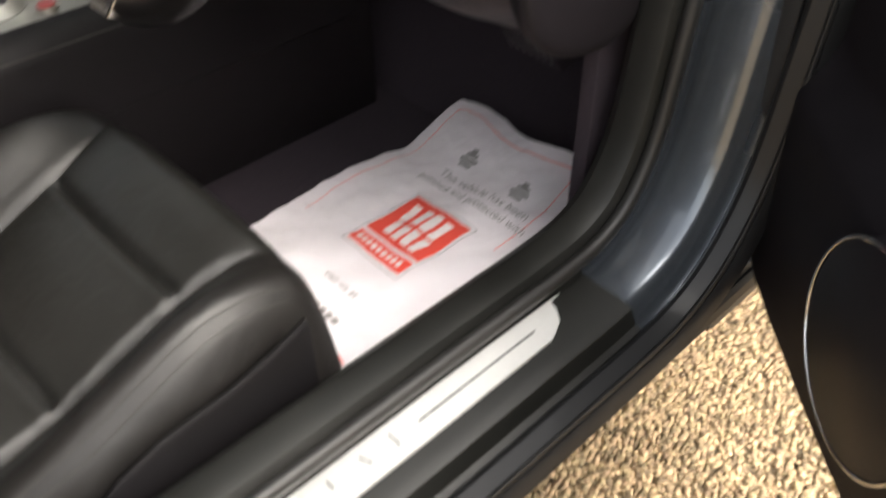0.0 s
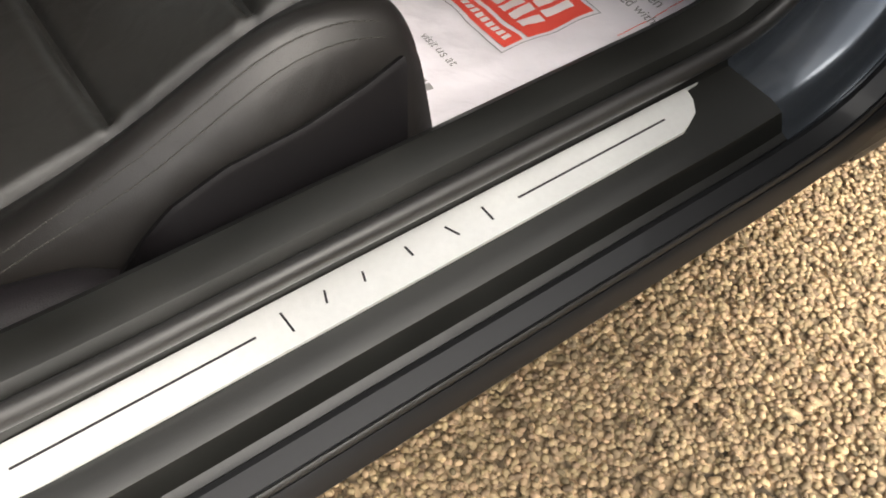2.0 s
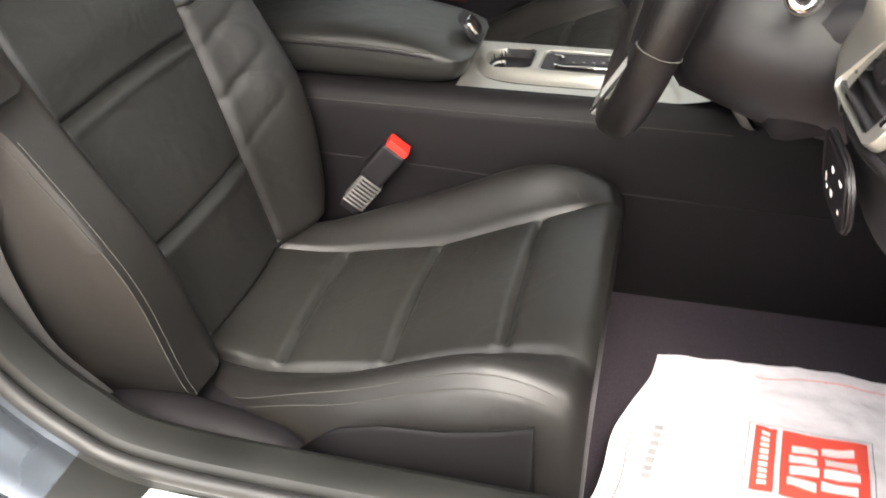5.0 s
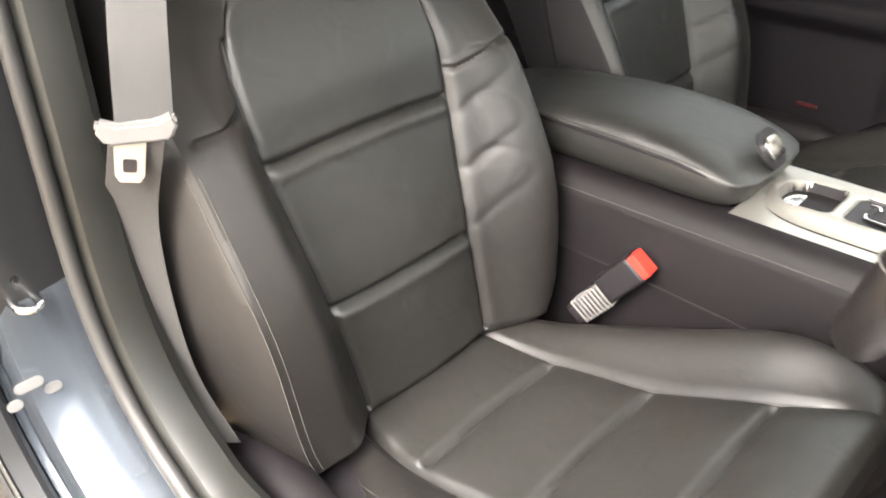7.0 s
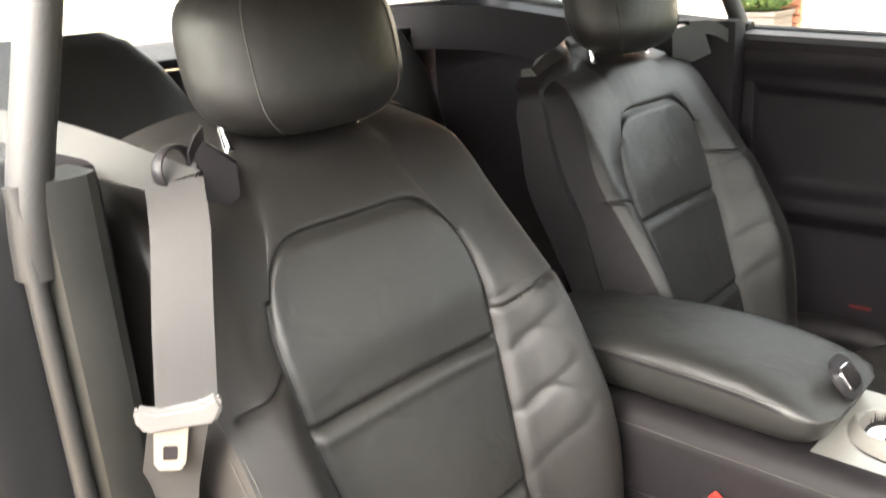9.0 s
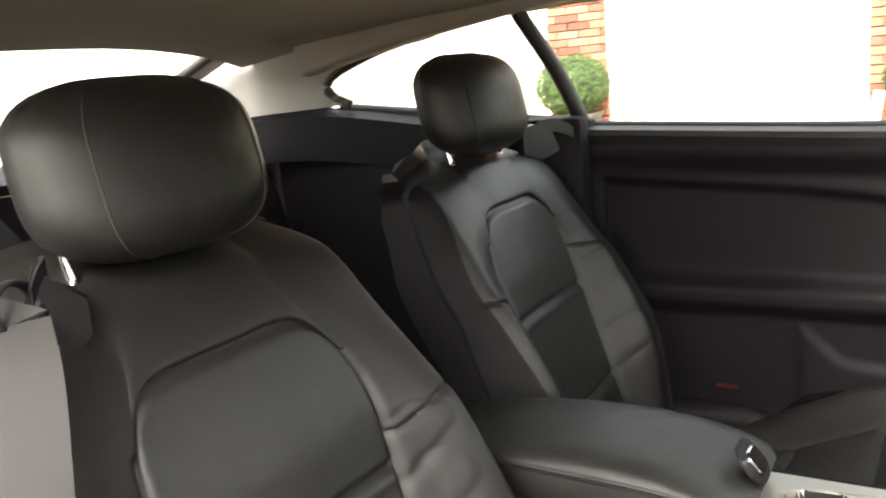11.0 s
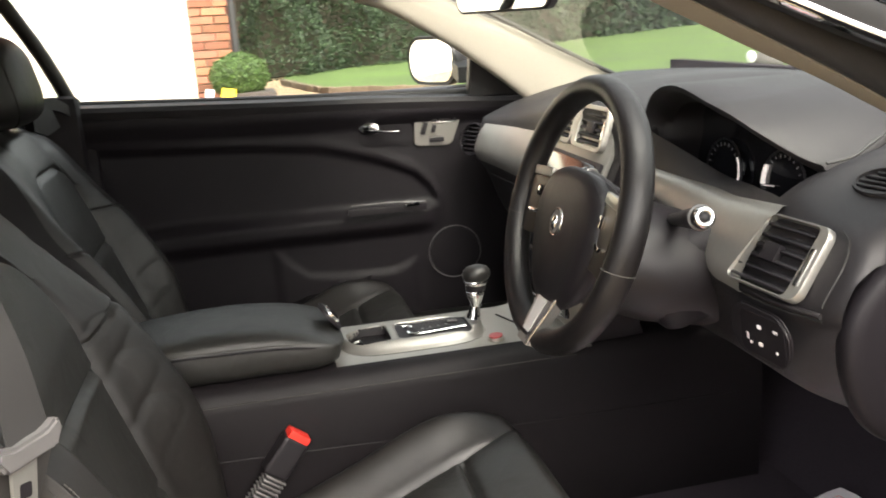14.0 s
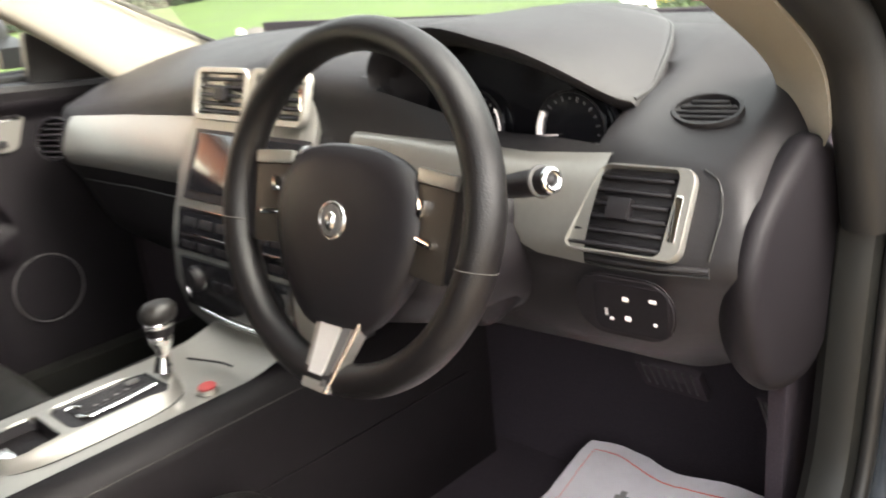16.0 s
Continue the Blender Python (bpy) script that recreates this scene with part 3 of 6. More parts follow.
# windscreen and rear screen
ws = np.array([[(1.12 - .62 * v - .16 * u * u * (1 - .4 * v), u * (.66 - .09 * v), .935 + .255 * v - .012 * u * u) for u in np.linspace(-1, 1, 15)] for v in np.linspace(0, 1, 12)])
part("windscreen", gridmesh(ws), GLASS, car, "clear curved windscreen glass").visible_shadow = False
part("windscreen_header", tube([(.43, -.56, 1.165), (.50, 0, 1.192), (.43, .56, 1.165)], .03, 10, 40, .6), HEADLINER, car)
rw = np.array([[(-1.58 + .62 * v, u * (.53 - .03 * v), .955 + .235 * v - .02 * u * u) for u in np.linspace(-1, 1, 9)] for v in np.linspace(0, 1, 6)])
part("rear_screen", gridmesh(rw), GLASS, car, "rear window glass").visible_shadow = False
part("cowl", rbox(.26, 1.3, .02, pose(1.19, 0, .893, 0, 6, 0), .008), PLASTIC, car, "black scuttle panel")
part("wiper", tube([(1.22, -.45, .915), (1.20, 0.0, .925), (1.14, .45, .915)], [.008, .010, .008], 8, 30), PLASTIC, car)

# outer skins of the pillars and rear shoulders
bar([(1.06, .665, .895), (.92, .655, .945), (.76, .648, 1.035), (.62, .642, 1.110), (.46, .640, 1.178)], [.06, .06], .05, "pillar_skin", PAINT)
bar([(.48, .650, 1.176), (.20, .662, 1.225), (-.20, .662, 1.236), (-.60, .645, 1.200), (-.95, .62, 1.150)], [.05, .05], .05, "roof_edge_skin", PAINT)
for s in (-1, 1):
    part("rear_pillar_skin", gridmesh(np.array([[((-.84 - .78 * k) * (1 - v) + (-.84 - .80 * k) * v, s * ((.635 - .05 * k) * (1 - v) + .705 * v + .02 * math.sin(v * math.pi)), (1.185 - .235 * k) * (1 - v) + (.985 - .06 * k) * v) for v in np.linspace(0, 1, 8)] for k in np.linspace(0, 1, 16)])), PAINT, car)
    part("rear_shoulder", gridmesh(np.array([[(x, s * (.70 - .06 * sm(-1.55, -2.1, x) + (.105 + .06 * sm(-1.55, -2.1, x)) * v), float(np.interp(x, [-2.12, -1.6, -.84], [.845, .93, .985])) * (1 - v) + .855 * v + .02 * math.sin(v * math.pi)) for v in np.linspace(0, 1, 8)] for x in np.linspace(-.84, -2.12, 24)])), PAINT, car)

# bonnet, boot, wings and wheels
def shell(name, stations, label=""):
    """A rounded body skin across the car: x, half width, edge height, crown height."""
    st = spline(stations, 24)
    return part(name, gridmesh(np.array([[(x - .05 * abs(u) ** 3 * (1 if x > 0 else -1), u * w, z1 - (z1 - z0) * abs(u) ** 2.6) for u in np.linspace(-1, 1, 25)] for x, w, z0, z1 in st])), PAINT, car, label)


shell("bonnet", [(1.27, .80, .80, .885), (1.7, .82, .76, .845), (2.1, .81, .70, .775), (2.45, .74, .60, .665)], "dark metallic bonnet")
shell("boot_lid", [(-1.60, .62, .90, .945), (-1.85, .66, .86, .915), (-2.10, .66, .80, .865)], "dark metallic boot lid")
for x0, x1, nm in ((1.30, 2.50, "front_bumper"), (-2.12, -2.22, "rear_bumper")):
    part(nm, loft([[(x1 - .10 * abs(u) ** 3 * (1 if x1 > 0 else -1) + d_, u * .80, z) for d_, z in ((0, .62), (.03 if x1 > 0 else -.03, .50), (0, .30), (-.12 if x1 > 0 else .12, .28), (-.12 if x1 > 0 else .12, .62))] for u in np.linspace(-1, 1, 21)]), PAINT, car)
for s in (-1, 1):
    for xc, xa, xb, top_ in ((1.86, 1.44, 2.44, .74), (-1.20, -.90 if s > 0 else -.42, -2.12, .86)):
        lo, hi = min(xa, xb), max(xa, xb)
        xs_w = np.linspace(lo, hi, 41)
        skin = []
        for x in xs_w:
            q = (x - xc) / .36
            zb = .40 + .36 * math.sqrt(1 - q * q) if abs(q) < 1 else .30
            skin.append([(x, s * (.83 - .03 * k * k), zb + (top_ - zb) * k) for k in np.linspace(0, 1, 6)])
        part("wing", gridmesh(np.array(skin)), PAINT, car, "dark metallic wing")
        wh = part("wheel", torus(.245, .085, pose(xc, s * .72, .43, 90, 0, 0) @ Matrix.Diagonal((1, 1, 1.25, 1)), 48, 14), RUBBER, car, "black tyre on a silver wheel")
        rim_ = part("wheel_rim", cyl(.19, .19, .16, pose(xc, s * .74, .43, 90, 0, 0), 40, .01), PLASTIC, wh)
        for k in range(7):
            a = k * 2 * math.pi / 7
            part("wheel_spoke", rbox(.17, .02, .035, pose(xc + .095 * math.cos(a), s * .825, .43 + .095 * math.sin(a), 0, -math.degrees(a), 0), .006), ALU, wh)

# ---------------------------------------------------------------- seats


def smooth_table(xs__, ys__):
    c = spline(list(zip(xs__, ys__)), 200)
    return lambda v: np.interp(v, c[:, 0], c[:, 1])


back_axis = smooth_table([.36, .45, .53, .69, .76, .86, .93, .97], [.045, .018, -.008, -.066, -.090, -.148, -.200, -.236])
cush_z = smooth_table([-.03, .05, .125, .26, .393, .46, .49, .52], [.395, .385, .388, .418, .474, .494, .488, .44])
cush_b = smooth_table([-.03, .08, .20, .35, .46, .52], [.0, .03, .055, .066, .036, .010])
cush_half = smooth_table([-.03, .10, .30, .45, .52], [.20, .235, .255, .250, .236])
cush_ins = smooth_table([-.03, .125, .30, .42, .52], [.105, .125, .128, .136, .168])
bolster_d = smooth_table([.36, .48, .60, .72, .80, .88, .96], [.03, .055, .075, .06, .035, .012, .0])
seat_half = smooth_table([.36, .45, .60, .72, .79, .84, .89, .93, .96], [.215, .262, .284, .286, .284, .281, .274, .262, .228])
seat_outer = smooth_table([.36, .45, .60, .72, .79, .84, .89, .93, .96], [.215, .248, .262, .265, .266, .264, .256, .242, .215])
set_back = smooth_table([.36, .50, .65, .78, .88, .96], [-.018, -.028, -.030, -.034, -.018, -.004])
wrap = smooth_table([.36, .70, .80, .87, .93, .96], [1, 1, .9, .68, .45, .15])
seat_ins = smooth_table([.36, .53, .69, .80, .86, .91], [.10, .115, .138, .142, .128, .10])


def seat(label, group, rib_side, narrow=False):
    """A sports seat; the narrow one has its back set upright and slimmer by the door."""
    s = thing("bucket_seat", label, "seat", group)
    # backrest: rings up the spine, front with insert and bolsters
    nv, nu = 200, 140
    zs = np.linspace(.37, .958, nv)
    th = np.linspace(-1, 1, nu)
    fr_ = np.abs(th)
    P = np.zeros((nv, nu, 3))
    reg = np.zeros((nv, nu), int)
    for i, r in enumerate(zs):
        f = (r - .37) / .588
        half, bolster = np.where(th < 0, seat_outer(r) * (.87 if narrow else 1), seat_half(r)), bolster_d(r)
        ins = seat_ins(r) * np.where((th < 0) & narrow, .84, 1.0)
        a = np.where(fr_ < .55, ins * fr_ / .55, ins + (half - ins) * (fr_ - .55) / .45)
        y = np.sign(th) * a
        wt = sm(.70, .853, r)
        bend = (1 - wt) * .005 * (a / .14) ** 2 + wt * .045 * np.minimum(a / ins, 1) ** 6
        z = r - bend * (1 - sm(.88, .95, r)) * sm(.38, .48, r)
        d = bolster * sm(ins - .01, ins + (half - ins) * np.where(th < 0, .44, .60), a)
        d += .010 * (1 - (a / ins) ** 2).clip(0) * (0.6 + .4 * np.sin(f * 9))
        d -= np.where(th < 0, .13 * ((a / half - .90) / .10).clip(0, 1) ** 1.2, .125 * (wrap(r) if narrow else 1) * ((a / half - .77) / .23).clip(0, 1) ** 1.25) + .012 * (a / half).clip(0, 1) ** 4
        groove = np.zeros(nu)
        if .40 < r < .853:
            groove += bellf(a - ins, .005)
        for q in (.53, .69, .853):
            groove += bellf(r - q, .0045) * (1 - sm(ins - .006, ins + .002, a))
        r_s = np.where(y > 0, .722 + .052 * sm(ins, ins + .085, a), .775)
        groove += .55 * bellf(r - r_s, .004) * (a >= ins) * (fr_ < .85)
        groove = np.minimum(groove, 1)
        # three padded fingers on each bolster, rising from the seam
        ribs = np.zeros(nu)
        for z0 in (.545, .610, .675):
            du_, dz_ = a - (ins - .02), r - z0
            t_ = np.clip(du_ * .70 + dz_ * .714, 0, .088)
            dist = np.hypot(du_ - t_ * .70, dz_ - t_ * .714) - .0235
            ribs += (.0010 * sm(.003, -.012, dist) - .0013 * bellf(dist - .001, .0030)) * sm(ins + .002, ins + .008, a) * (y * rib_side > 0)
        for q in (.53, .69):
            d += .0015 * bellf(r - q + .013, .005) * (1 - sm(ins - .012, ins - .002, a))
        d = d + ribs - .009 * groove
        d -= .05 * sm(.92, .958, r) + .03 * (1 - sm(.37, .41, r))
        shoulder = .050 * sm(.895, .958, r) * sm(.70, 1, a / half) * (th > 0) * narrow
        P[i, :, 0], P[i, :, 1], P[i, :, 2] = back_axis(z) + d + shoulder + (set_back(r) if narrow else 0), y, z - .034 * sm(.9, .958, r) * (a / half) ** 2.5
        reg[i] = np.where(fr_ < .55, 0 if r > .853 else 1 if r > .69 else 2 if r > .53 else 3, np.where((y > 0) & (fr_ > .84), 6, np.where(r > r_s, 0, np.where(y > 0, 4, 5))))

    def pick(k):
        return gridmesh(P, keep=lambda i, j: reg[i, j] == k)

    shell = part("backrest", pick(0), LEATHER_SIDE, s)
    for k, nm, mt in ((1, "upper_panel", LEATHER), (2, "middle_panel", LEATHER), (3, "lumbar_panel", LEATHER), (4, "inner_bolster", LEATHER_SIDE), (5, "outer_bolster", LEATHER_SIDE)):
        part(nm, pick(k), mt, shell, "smooth black leather panel" if k < 4 else "ribbed black leather bolster" if k == 4 else "")
    # inner flank in the darker console skin: its shade is put into the colour
    part("shaded_side", pick(6), CONSOLE_SKIN, s, "black seat side, darkened to stand for shade")
    # back shell closes the rear
    B = P.copy()
    for i, z in enumerate(zs):
        deep = np.interp(z, [.37, .6, .80, .88, .958], [.14, .132, .115, .095, .06])
        B[i, :, 0] = back_axis(z) + (set_back(z) if narrow else 0) - (deep * (1 - .35 * np.abs(th) ** 4) + .02) * (1 - (.9 if narrow else 0) * sm(.30, .75, th))
        B[i, 0], B[i, -1] = P[i, 0], P[i, -1]
    part("seat_back", gridmesh(B[:, list(range(0, nu, 4)) + [nu - 1]]), CONSOLE_SKIN, s)
    rim = np.stack([P[-1], .5 * (P[-1] + B[-1]) + np.array([0, 0, .012]), B[-1]])
    part("shoulder_top", gridmesh(rim), LEATHER_SIDE, s)
    # twin stitching along the outer bolster, laid on the leather
    for q in (.872, .905):
        j_ = int((1 - q) / 2 * nu)
        part("seam_stitching", stitches([tuple(P[k_, j_] + np.array([.0006, -.0004, 0])) for k_ in range(10, 130, 3)], .0011, up=(.7, -.7, .2)), STITCH, s, "twin grey stitching", False)
    # cushion
    nx, ny = 130, 120
    xs_ = np.linspace(0, 1, nx)
    C = np.zeros((nx, ny, 3))
    rc = np.zeros((nx, ny), int)
    for i, t in enumerate(xs_):
        x = -.02 + .513 * t
        half, ins = cush_half(x), cush_ins(x)
        uu = np.linspace(-1, 1, ny)
        half = np.where(uu < 0, half * (.84 + .16 * float(sm(.02, .28, x))), half)
        fu = np.abs(uu)
        y = np.sign(uu) * np.where(fu < .55, ins * fu / .55, ins + (half - ins) * (fu - .55) / .45)
        a = np.abs(y)
        zc, hb = cush_z(x), cush_b(x)
        z = zc + hb * sm(ins - .005, ins + .076, a)
        z += .012 * (1 - (a / ins) ** 2).clip(0) ** .6 * (.25 + .75 * np.abs(np.sin((x - .125) * np.pi / .134)))
        z -= .14 * (a / half).clip(0, 1) ** 9
        g = np.zeros(ny)
        g += bellf(a - ins, .005) * (1 - float(sm(.42, .48, x)))
        xx = x - .003 * (a / .12) ** 2
        for q in (.125, .26, .393):
            g += bellf(xx - q, .005) * (1 - sm(ins - .018, ins - .005, a))
        for q in (.125, .26, .393):
            z = z + .0012 * bellf(xx - q + .014, .006) * (1 - sm(ins - .012, ins - .002, a))
        z = z - .009 * np.minimum(g, 1) - .0022 * bellf(fu - .849, .010) * (uu < 0)
        C[i, :, 0], C[i, :, 1], C[i, :, 2] = x, y, z
        rc[i] = np.where(fu < .55, np.where(xx < .125, 0, np.where(xx < .26, 1, np.where(xx < .393, 2, 3))), np.where(y > 0, 4, 5))
    cush = part("cushion", gridmesh(C, keep=lambda i, j: rc[i, j] == 3), LEATHER, s)
    for k, nm, mt in ((0, "rear_panel", LEATHER), (1, "centre_panel", LEATHER), (2, "front_panel", LEATHER), (4, "inner_bolster", LEATHER_SIDE), (5, "outer_bolster", LEATHER_SIDE)):
        part(nm, gridmesh(C, keep=lambda i, j, k=k: rc[i, j] == k), mt, cush)
    # front roll and skirt under the cushion
    fr = np.array([[C[-1, j] + np.array([.010 * math.sin(w * math.pi) - .05 * w * w, 0, -.13 * w]) for j in range(0, ny, 3)] for w in np.linspace(0, 1, 8)])
    part("front_roll", gridmesh(fr), LEATHER_SIDE, s)
    vx, vz = [.20, .232, .258, .302, .365, .416, .449], [.40, .434, .454, .468, .474, .487, .50]
    part("seat_side_cover", loft([[(x, -.266 + .01 * (1 - sm(.2, .26, x)), z), (x, -.262, z + .004), (x, -.256, z), (x, -.256, .285), (x, -.268, .285)] for x, z in zip(np.linspace(.20, .449, 30), np.interp(np.linspace(.20, .449, 30), vx, vz))], hard=True), SIDEBLACK, s, "black plastic seat side cover")
    for q in (.832, .866):
        j_ = round((1 - q) / 2 * (ny - 1))
        part("seam_stitching", stitches([tuple(C[k_, j_] + np.array([0, -.0002, .0004])) for k_ in range(10, 124, 3)], .0011), STITCH, s, "twin grey stitching", False)
    part("seat_base", rbox(.44, .40, .10, pose(.22, 0, .325), .02), PLASTIC, s)
    # recline side cover by the sill
    part("recliner_cover", tube([(-.05, -.236, .395), (.02, -.240, .400), (.09, -.245, .402), (.16, -.250, .398), (.215, -.252, .385), (.235, -.252, .37)], [.024, .030, .031, .030, .026, .006], 20, 50, 1.0), CONSOLE_SKIN, s, "dark grey plastic recliner cover")
    # head restraint on two chrome posts
    hr = []
    for k in .5 - .5 * np.cos(np.linspace(0, np.pi, 26)):
        z = .938 + .168 * k
        sw = (1 - abs(2 * k - 1) ** 3.6) ** .5 if 0 < k < 1 else .04
        ring = []
        for a in np.linspace(0, 2 * np.pi, 44, endpoint=False):
            cx, sy = math.cos(a), math.sin(a)
            ring.append((-.210 - .20 * (z - .95) + (.066 if cx > 0 else .06) * max(sw, .10) * math.copysign(abs(cx) ** .75, cx) - .012 * (sy * sy) * (cx > 0), .134 * (0.20 + .80 * max(sw, .05)) * math.copysign(abs(sy) ** .82, sy) + (0 if narrow else .016), z))
        hr.append(ring)
    h = part("head_restraint", loft(hr), LEATHER_SIDE, s, "black leather head restraint")
    for j_ in (5, 39):
        part("seam_stitching", tube([tuple(np.array(ring[j_]) + np.array([.0006, 0, 0])) for ring in hr[2:-2:2]], .0011, 6, 60), STITCH, h, "pale stitched seam")
    for sgn in (-1, 1):
        post = part("post", cyl(.0048, .0048, .08, pose(-.232, sgn * .084, .948, 0, -14, 0), 12), CHROME, s, "chrome post")
        part("post_collar", cyl(.008, .006, .007, pose(-.226, sgn * .084, .931, 0, -14, 0), 16, .002), CHROME, post)
    return s


driver_seat = seat("black leather sports seat beside the open door", "front seats", 1)
driver_seat.location = (0, -.37, 0)
passenger_seat = seat("black leather sports seat beside the closed door", "front seats", -1, True)
passenger_seat.matrix_world = pose(-.05, .37, 0) @ Matrix.Diagonal((1, -1, 1, 1))

rear = thing("bench_seat", "black leather rear bench back with two headrests", "seat")
for s in (-1, 1):
    rings = []
    for z, d, hw in ((.42, .10, .25), (.55, .12, .27), (.70, .12, .27), (.85, .09, .25), (.95, .06, .19), (1.00, .05, .14), (1.02, .03, .10)):
        rings.append([(-.86 - .16 * (z - .4) + d * .5 * math.copysign(abs(math.cos(a)) ** .6, math.cos(a)), s * .31 + hw * math.copysign(abs(math.sin(a)) ** .6, math.sin(a)), z) for a in np.linspace(0, 2 * np.pi, 32, endpoint=False)])
    part("rear_backrest", loft(rings), LEATHER_SIDE, rear)
part("rear_cushion", rbox(.42, 1.20, .14, pose(-.66, 0, .40), .05, 3), LEATHER_SIDE, rear)

# ---------------------------------------------------------------- centre console
con = thing("centre_console", "leather centre console with satin silver top", "console")
cs = np.array([[(x, y, z) for y, z in ((-.125, .28), (-.125, .45), (-.122, .545), (-.115, .566), (-.10, .576), (-.09, .578), (0, .576), (.09, .578), (.10, .576), (.115, .566), (.122, .545), (.125, .45), (.125, .28))] for x in np.linspace(-.75, .95, 30)])
part("console_body", gridmesh(cs), CONSOLE_SKIN, con)
for s in (-1, 1):
    part("side_seam", tube([(-.4, s * .1254, .475), (.1, s * .1254, .47), (.5, s * .1254, .455), (.9, s * .1254, .45)], .0012, 6, 40), CONSOLE_SKIN, con)
    part("seam_stitching", tube([(-.15, s * .119, .556), (.3, s * .119, .556), (.62, s * .119, .556)], .0009, 6, 60), STITCH, con)
# satin top plate with a raised spine
def box_in(x, y, cx, cy, hx, hy, r):
    """How far a point lies inside a rounded rectangle (positive inside)."""
    qx, qy = abs(x - cx) - hx + r, abs(y - cy) - hy + r
    return r - math.hypot(max(qx, 0), max(qy, 0)) - min(max(qx, qy), 0)


tx, ty = np.linspace(.245, .62, 190), np.linspace(-.087, .087, 90)
TP = np.zeros((190, 90, 3))
tr_ = np.zeros((190, 90), int)
for i, x in enumerate(tx):
    k = float(np.clip((x - .258) / .242, 0, 1))
    hw = .060 * max(0, 1 - abs(2 * k - 1) ** 4) ** .5
    for j, y in enumerate(ty):
        z = .579 + .013 * float(sm(0, .022, hw - abs(y))) - .0025 * float(bellf(hw - abs(y) + .002, .003)) * (hw > .01) + .022 * float(sm(.54, .66, x))
        cup, gate_ = box_in(x, y, .306, 0, .034, .036, .030 if x < .306 else .010), box_in(x, y, .414, 0, .062, .037, .014)
        z -= .030 * float(sm(-.001, .004, cup)) + .0045 * float(sm(-.001, .003, gate_))
        TP[i, j] = (x, y, z)
        tr_[i, j] = 1 if cup > .0008 else 2 if gate_ > .0012 else 0
part("silver_top", gridmesh(TP, keep=lambda i, j: tr_[i, j] == 0), SATIN, con, "brushed satin silver console top with a raised spine")
cup_ = part("cup_well", gridmesh(TP, keep=lambda i, j: tr_[i, j] == 1), PLASTIC, con, "dark cup holder well")
part("cup_insert", prism([(.019 * math.cos(a), .024 * math.sin(a)) for a in np.linspace(radians(90), radians(270), 16)], .006, pose(.297, -.004, .572), .001), CHROME, cup_, "chrome cup insert")
gate = part("gear_gate", gridmesh(TP, keep=lambda i, j: tr_[i, j] == 2), PLASTIC, con, "gloss black gear gate")
part("gate_slot", tube([(.374, .016, 0.5895), (.376, -.004, 0.5895), (.384, -.012, 0.5895), (.41, -.010, 0.5895), (.468, -.004, 0.5895)], .0042, 8, 50, .5), PLASTIC, gate, "dark J-shaped slot")
part("slot_edge", tube([(.372, -.006, 0.5900), (.376, -.0165, 0.5900), (.386, -.0185, 0.5900), (.42, -.0165, 0.5900), (.468, -.0105, 0.5900)], .0030, 8, 50, .5), CHROME, gate, "chrome slot edge")
part("slot_edge", tube([(.368, .022, 0.5900), (.378, .022, 0.5900), (.383, .012, 0.5900)], .0024, 8, 20, .5), CHROME, gate, "chrome slot edge")
part("gate_button", rbox(.016, .009, .003, pose(.452, .020, .590), .001), GREYPLASTIC, gate)
for k in range(4):
    part("gate_letter_mark", rbox(.004, .003, .0006, pose(.398 + .014 * k, .004 + .002 * k, 0.5885), 0), PRINTGREY, gate, smooth=False)
lever = part("gear_lever", tube([(.484, -.004, .598), (.488, -.004, .62), (.490, -.004, .640)], [.012, .008, .014], 16, 20), CHROME, con, "chrome gear lever stem")
def turned(name, prof, material, label):
    """A slightly oval piece turned about the lever: (height, radius) pairs."""
    return part(name, loft([[(.489 + .10 * (z - .64) + r * 1.12 * math.cos(a), -.004 + r * .92 * math.sin(a), z) for a in np.linspace(0, 2 * np.pi, 28, endpoint=False)] for z, r in prof]), material, lever, label)


turned("gear_knob", ((.662, .0160), (.666, .0195), (.672, .0210), (.679, .0200), (.685, .0155), (.688, .008)), LEATHER_SIDE, "black leather gear knob")
turned("knob_collar", ((.655, .0150), (.657, .0172), (.662, .0176), (.664, .0160)), CHROME, "chrome knob collar")
turned("knob_band", ((.645, .0135), (.648, .0150), (.655, .0152)), PLASTIC, "black band below the knob")
turned("lever_collar", ((.630, .0085), (.636, .0125), (.644, .0140), (.646, .0125)), CHROME, "chrome lever collar")
btn = part("start_button", cyl(.015, .014, .006, pose(.504, -.066, .582, 0, -4, 0), 24, .002), SATIN, con, "silver ringed start button")
part("button_cap", cyl(.0115, .011, .003, pose(.504, -.066, .5855, 0, -4, 0), 20), STARTRED, btn, "dull red button cap")
part("ash_lid_line", tube([(.53, .02, .5895), (.545, -.03, .591), (.548, -.055, .591)], .0015, 6, 20), PLASTIC, con)
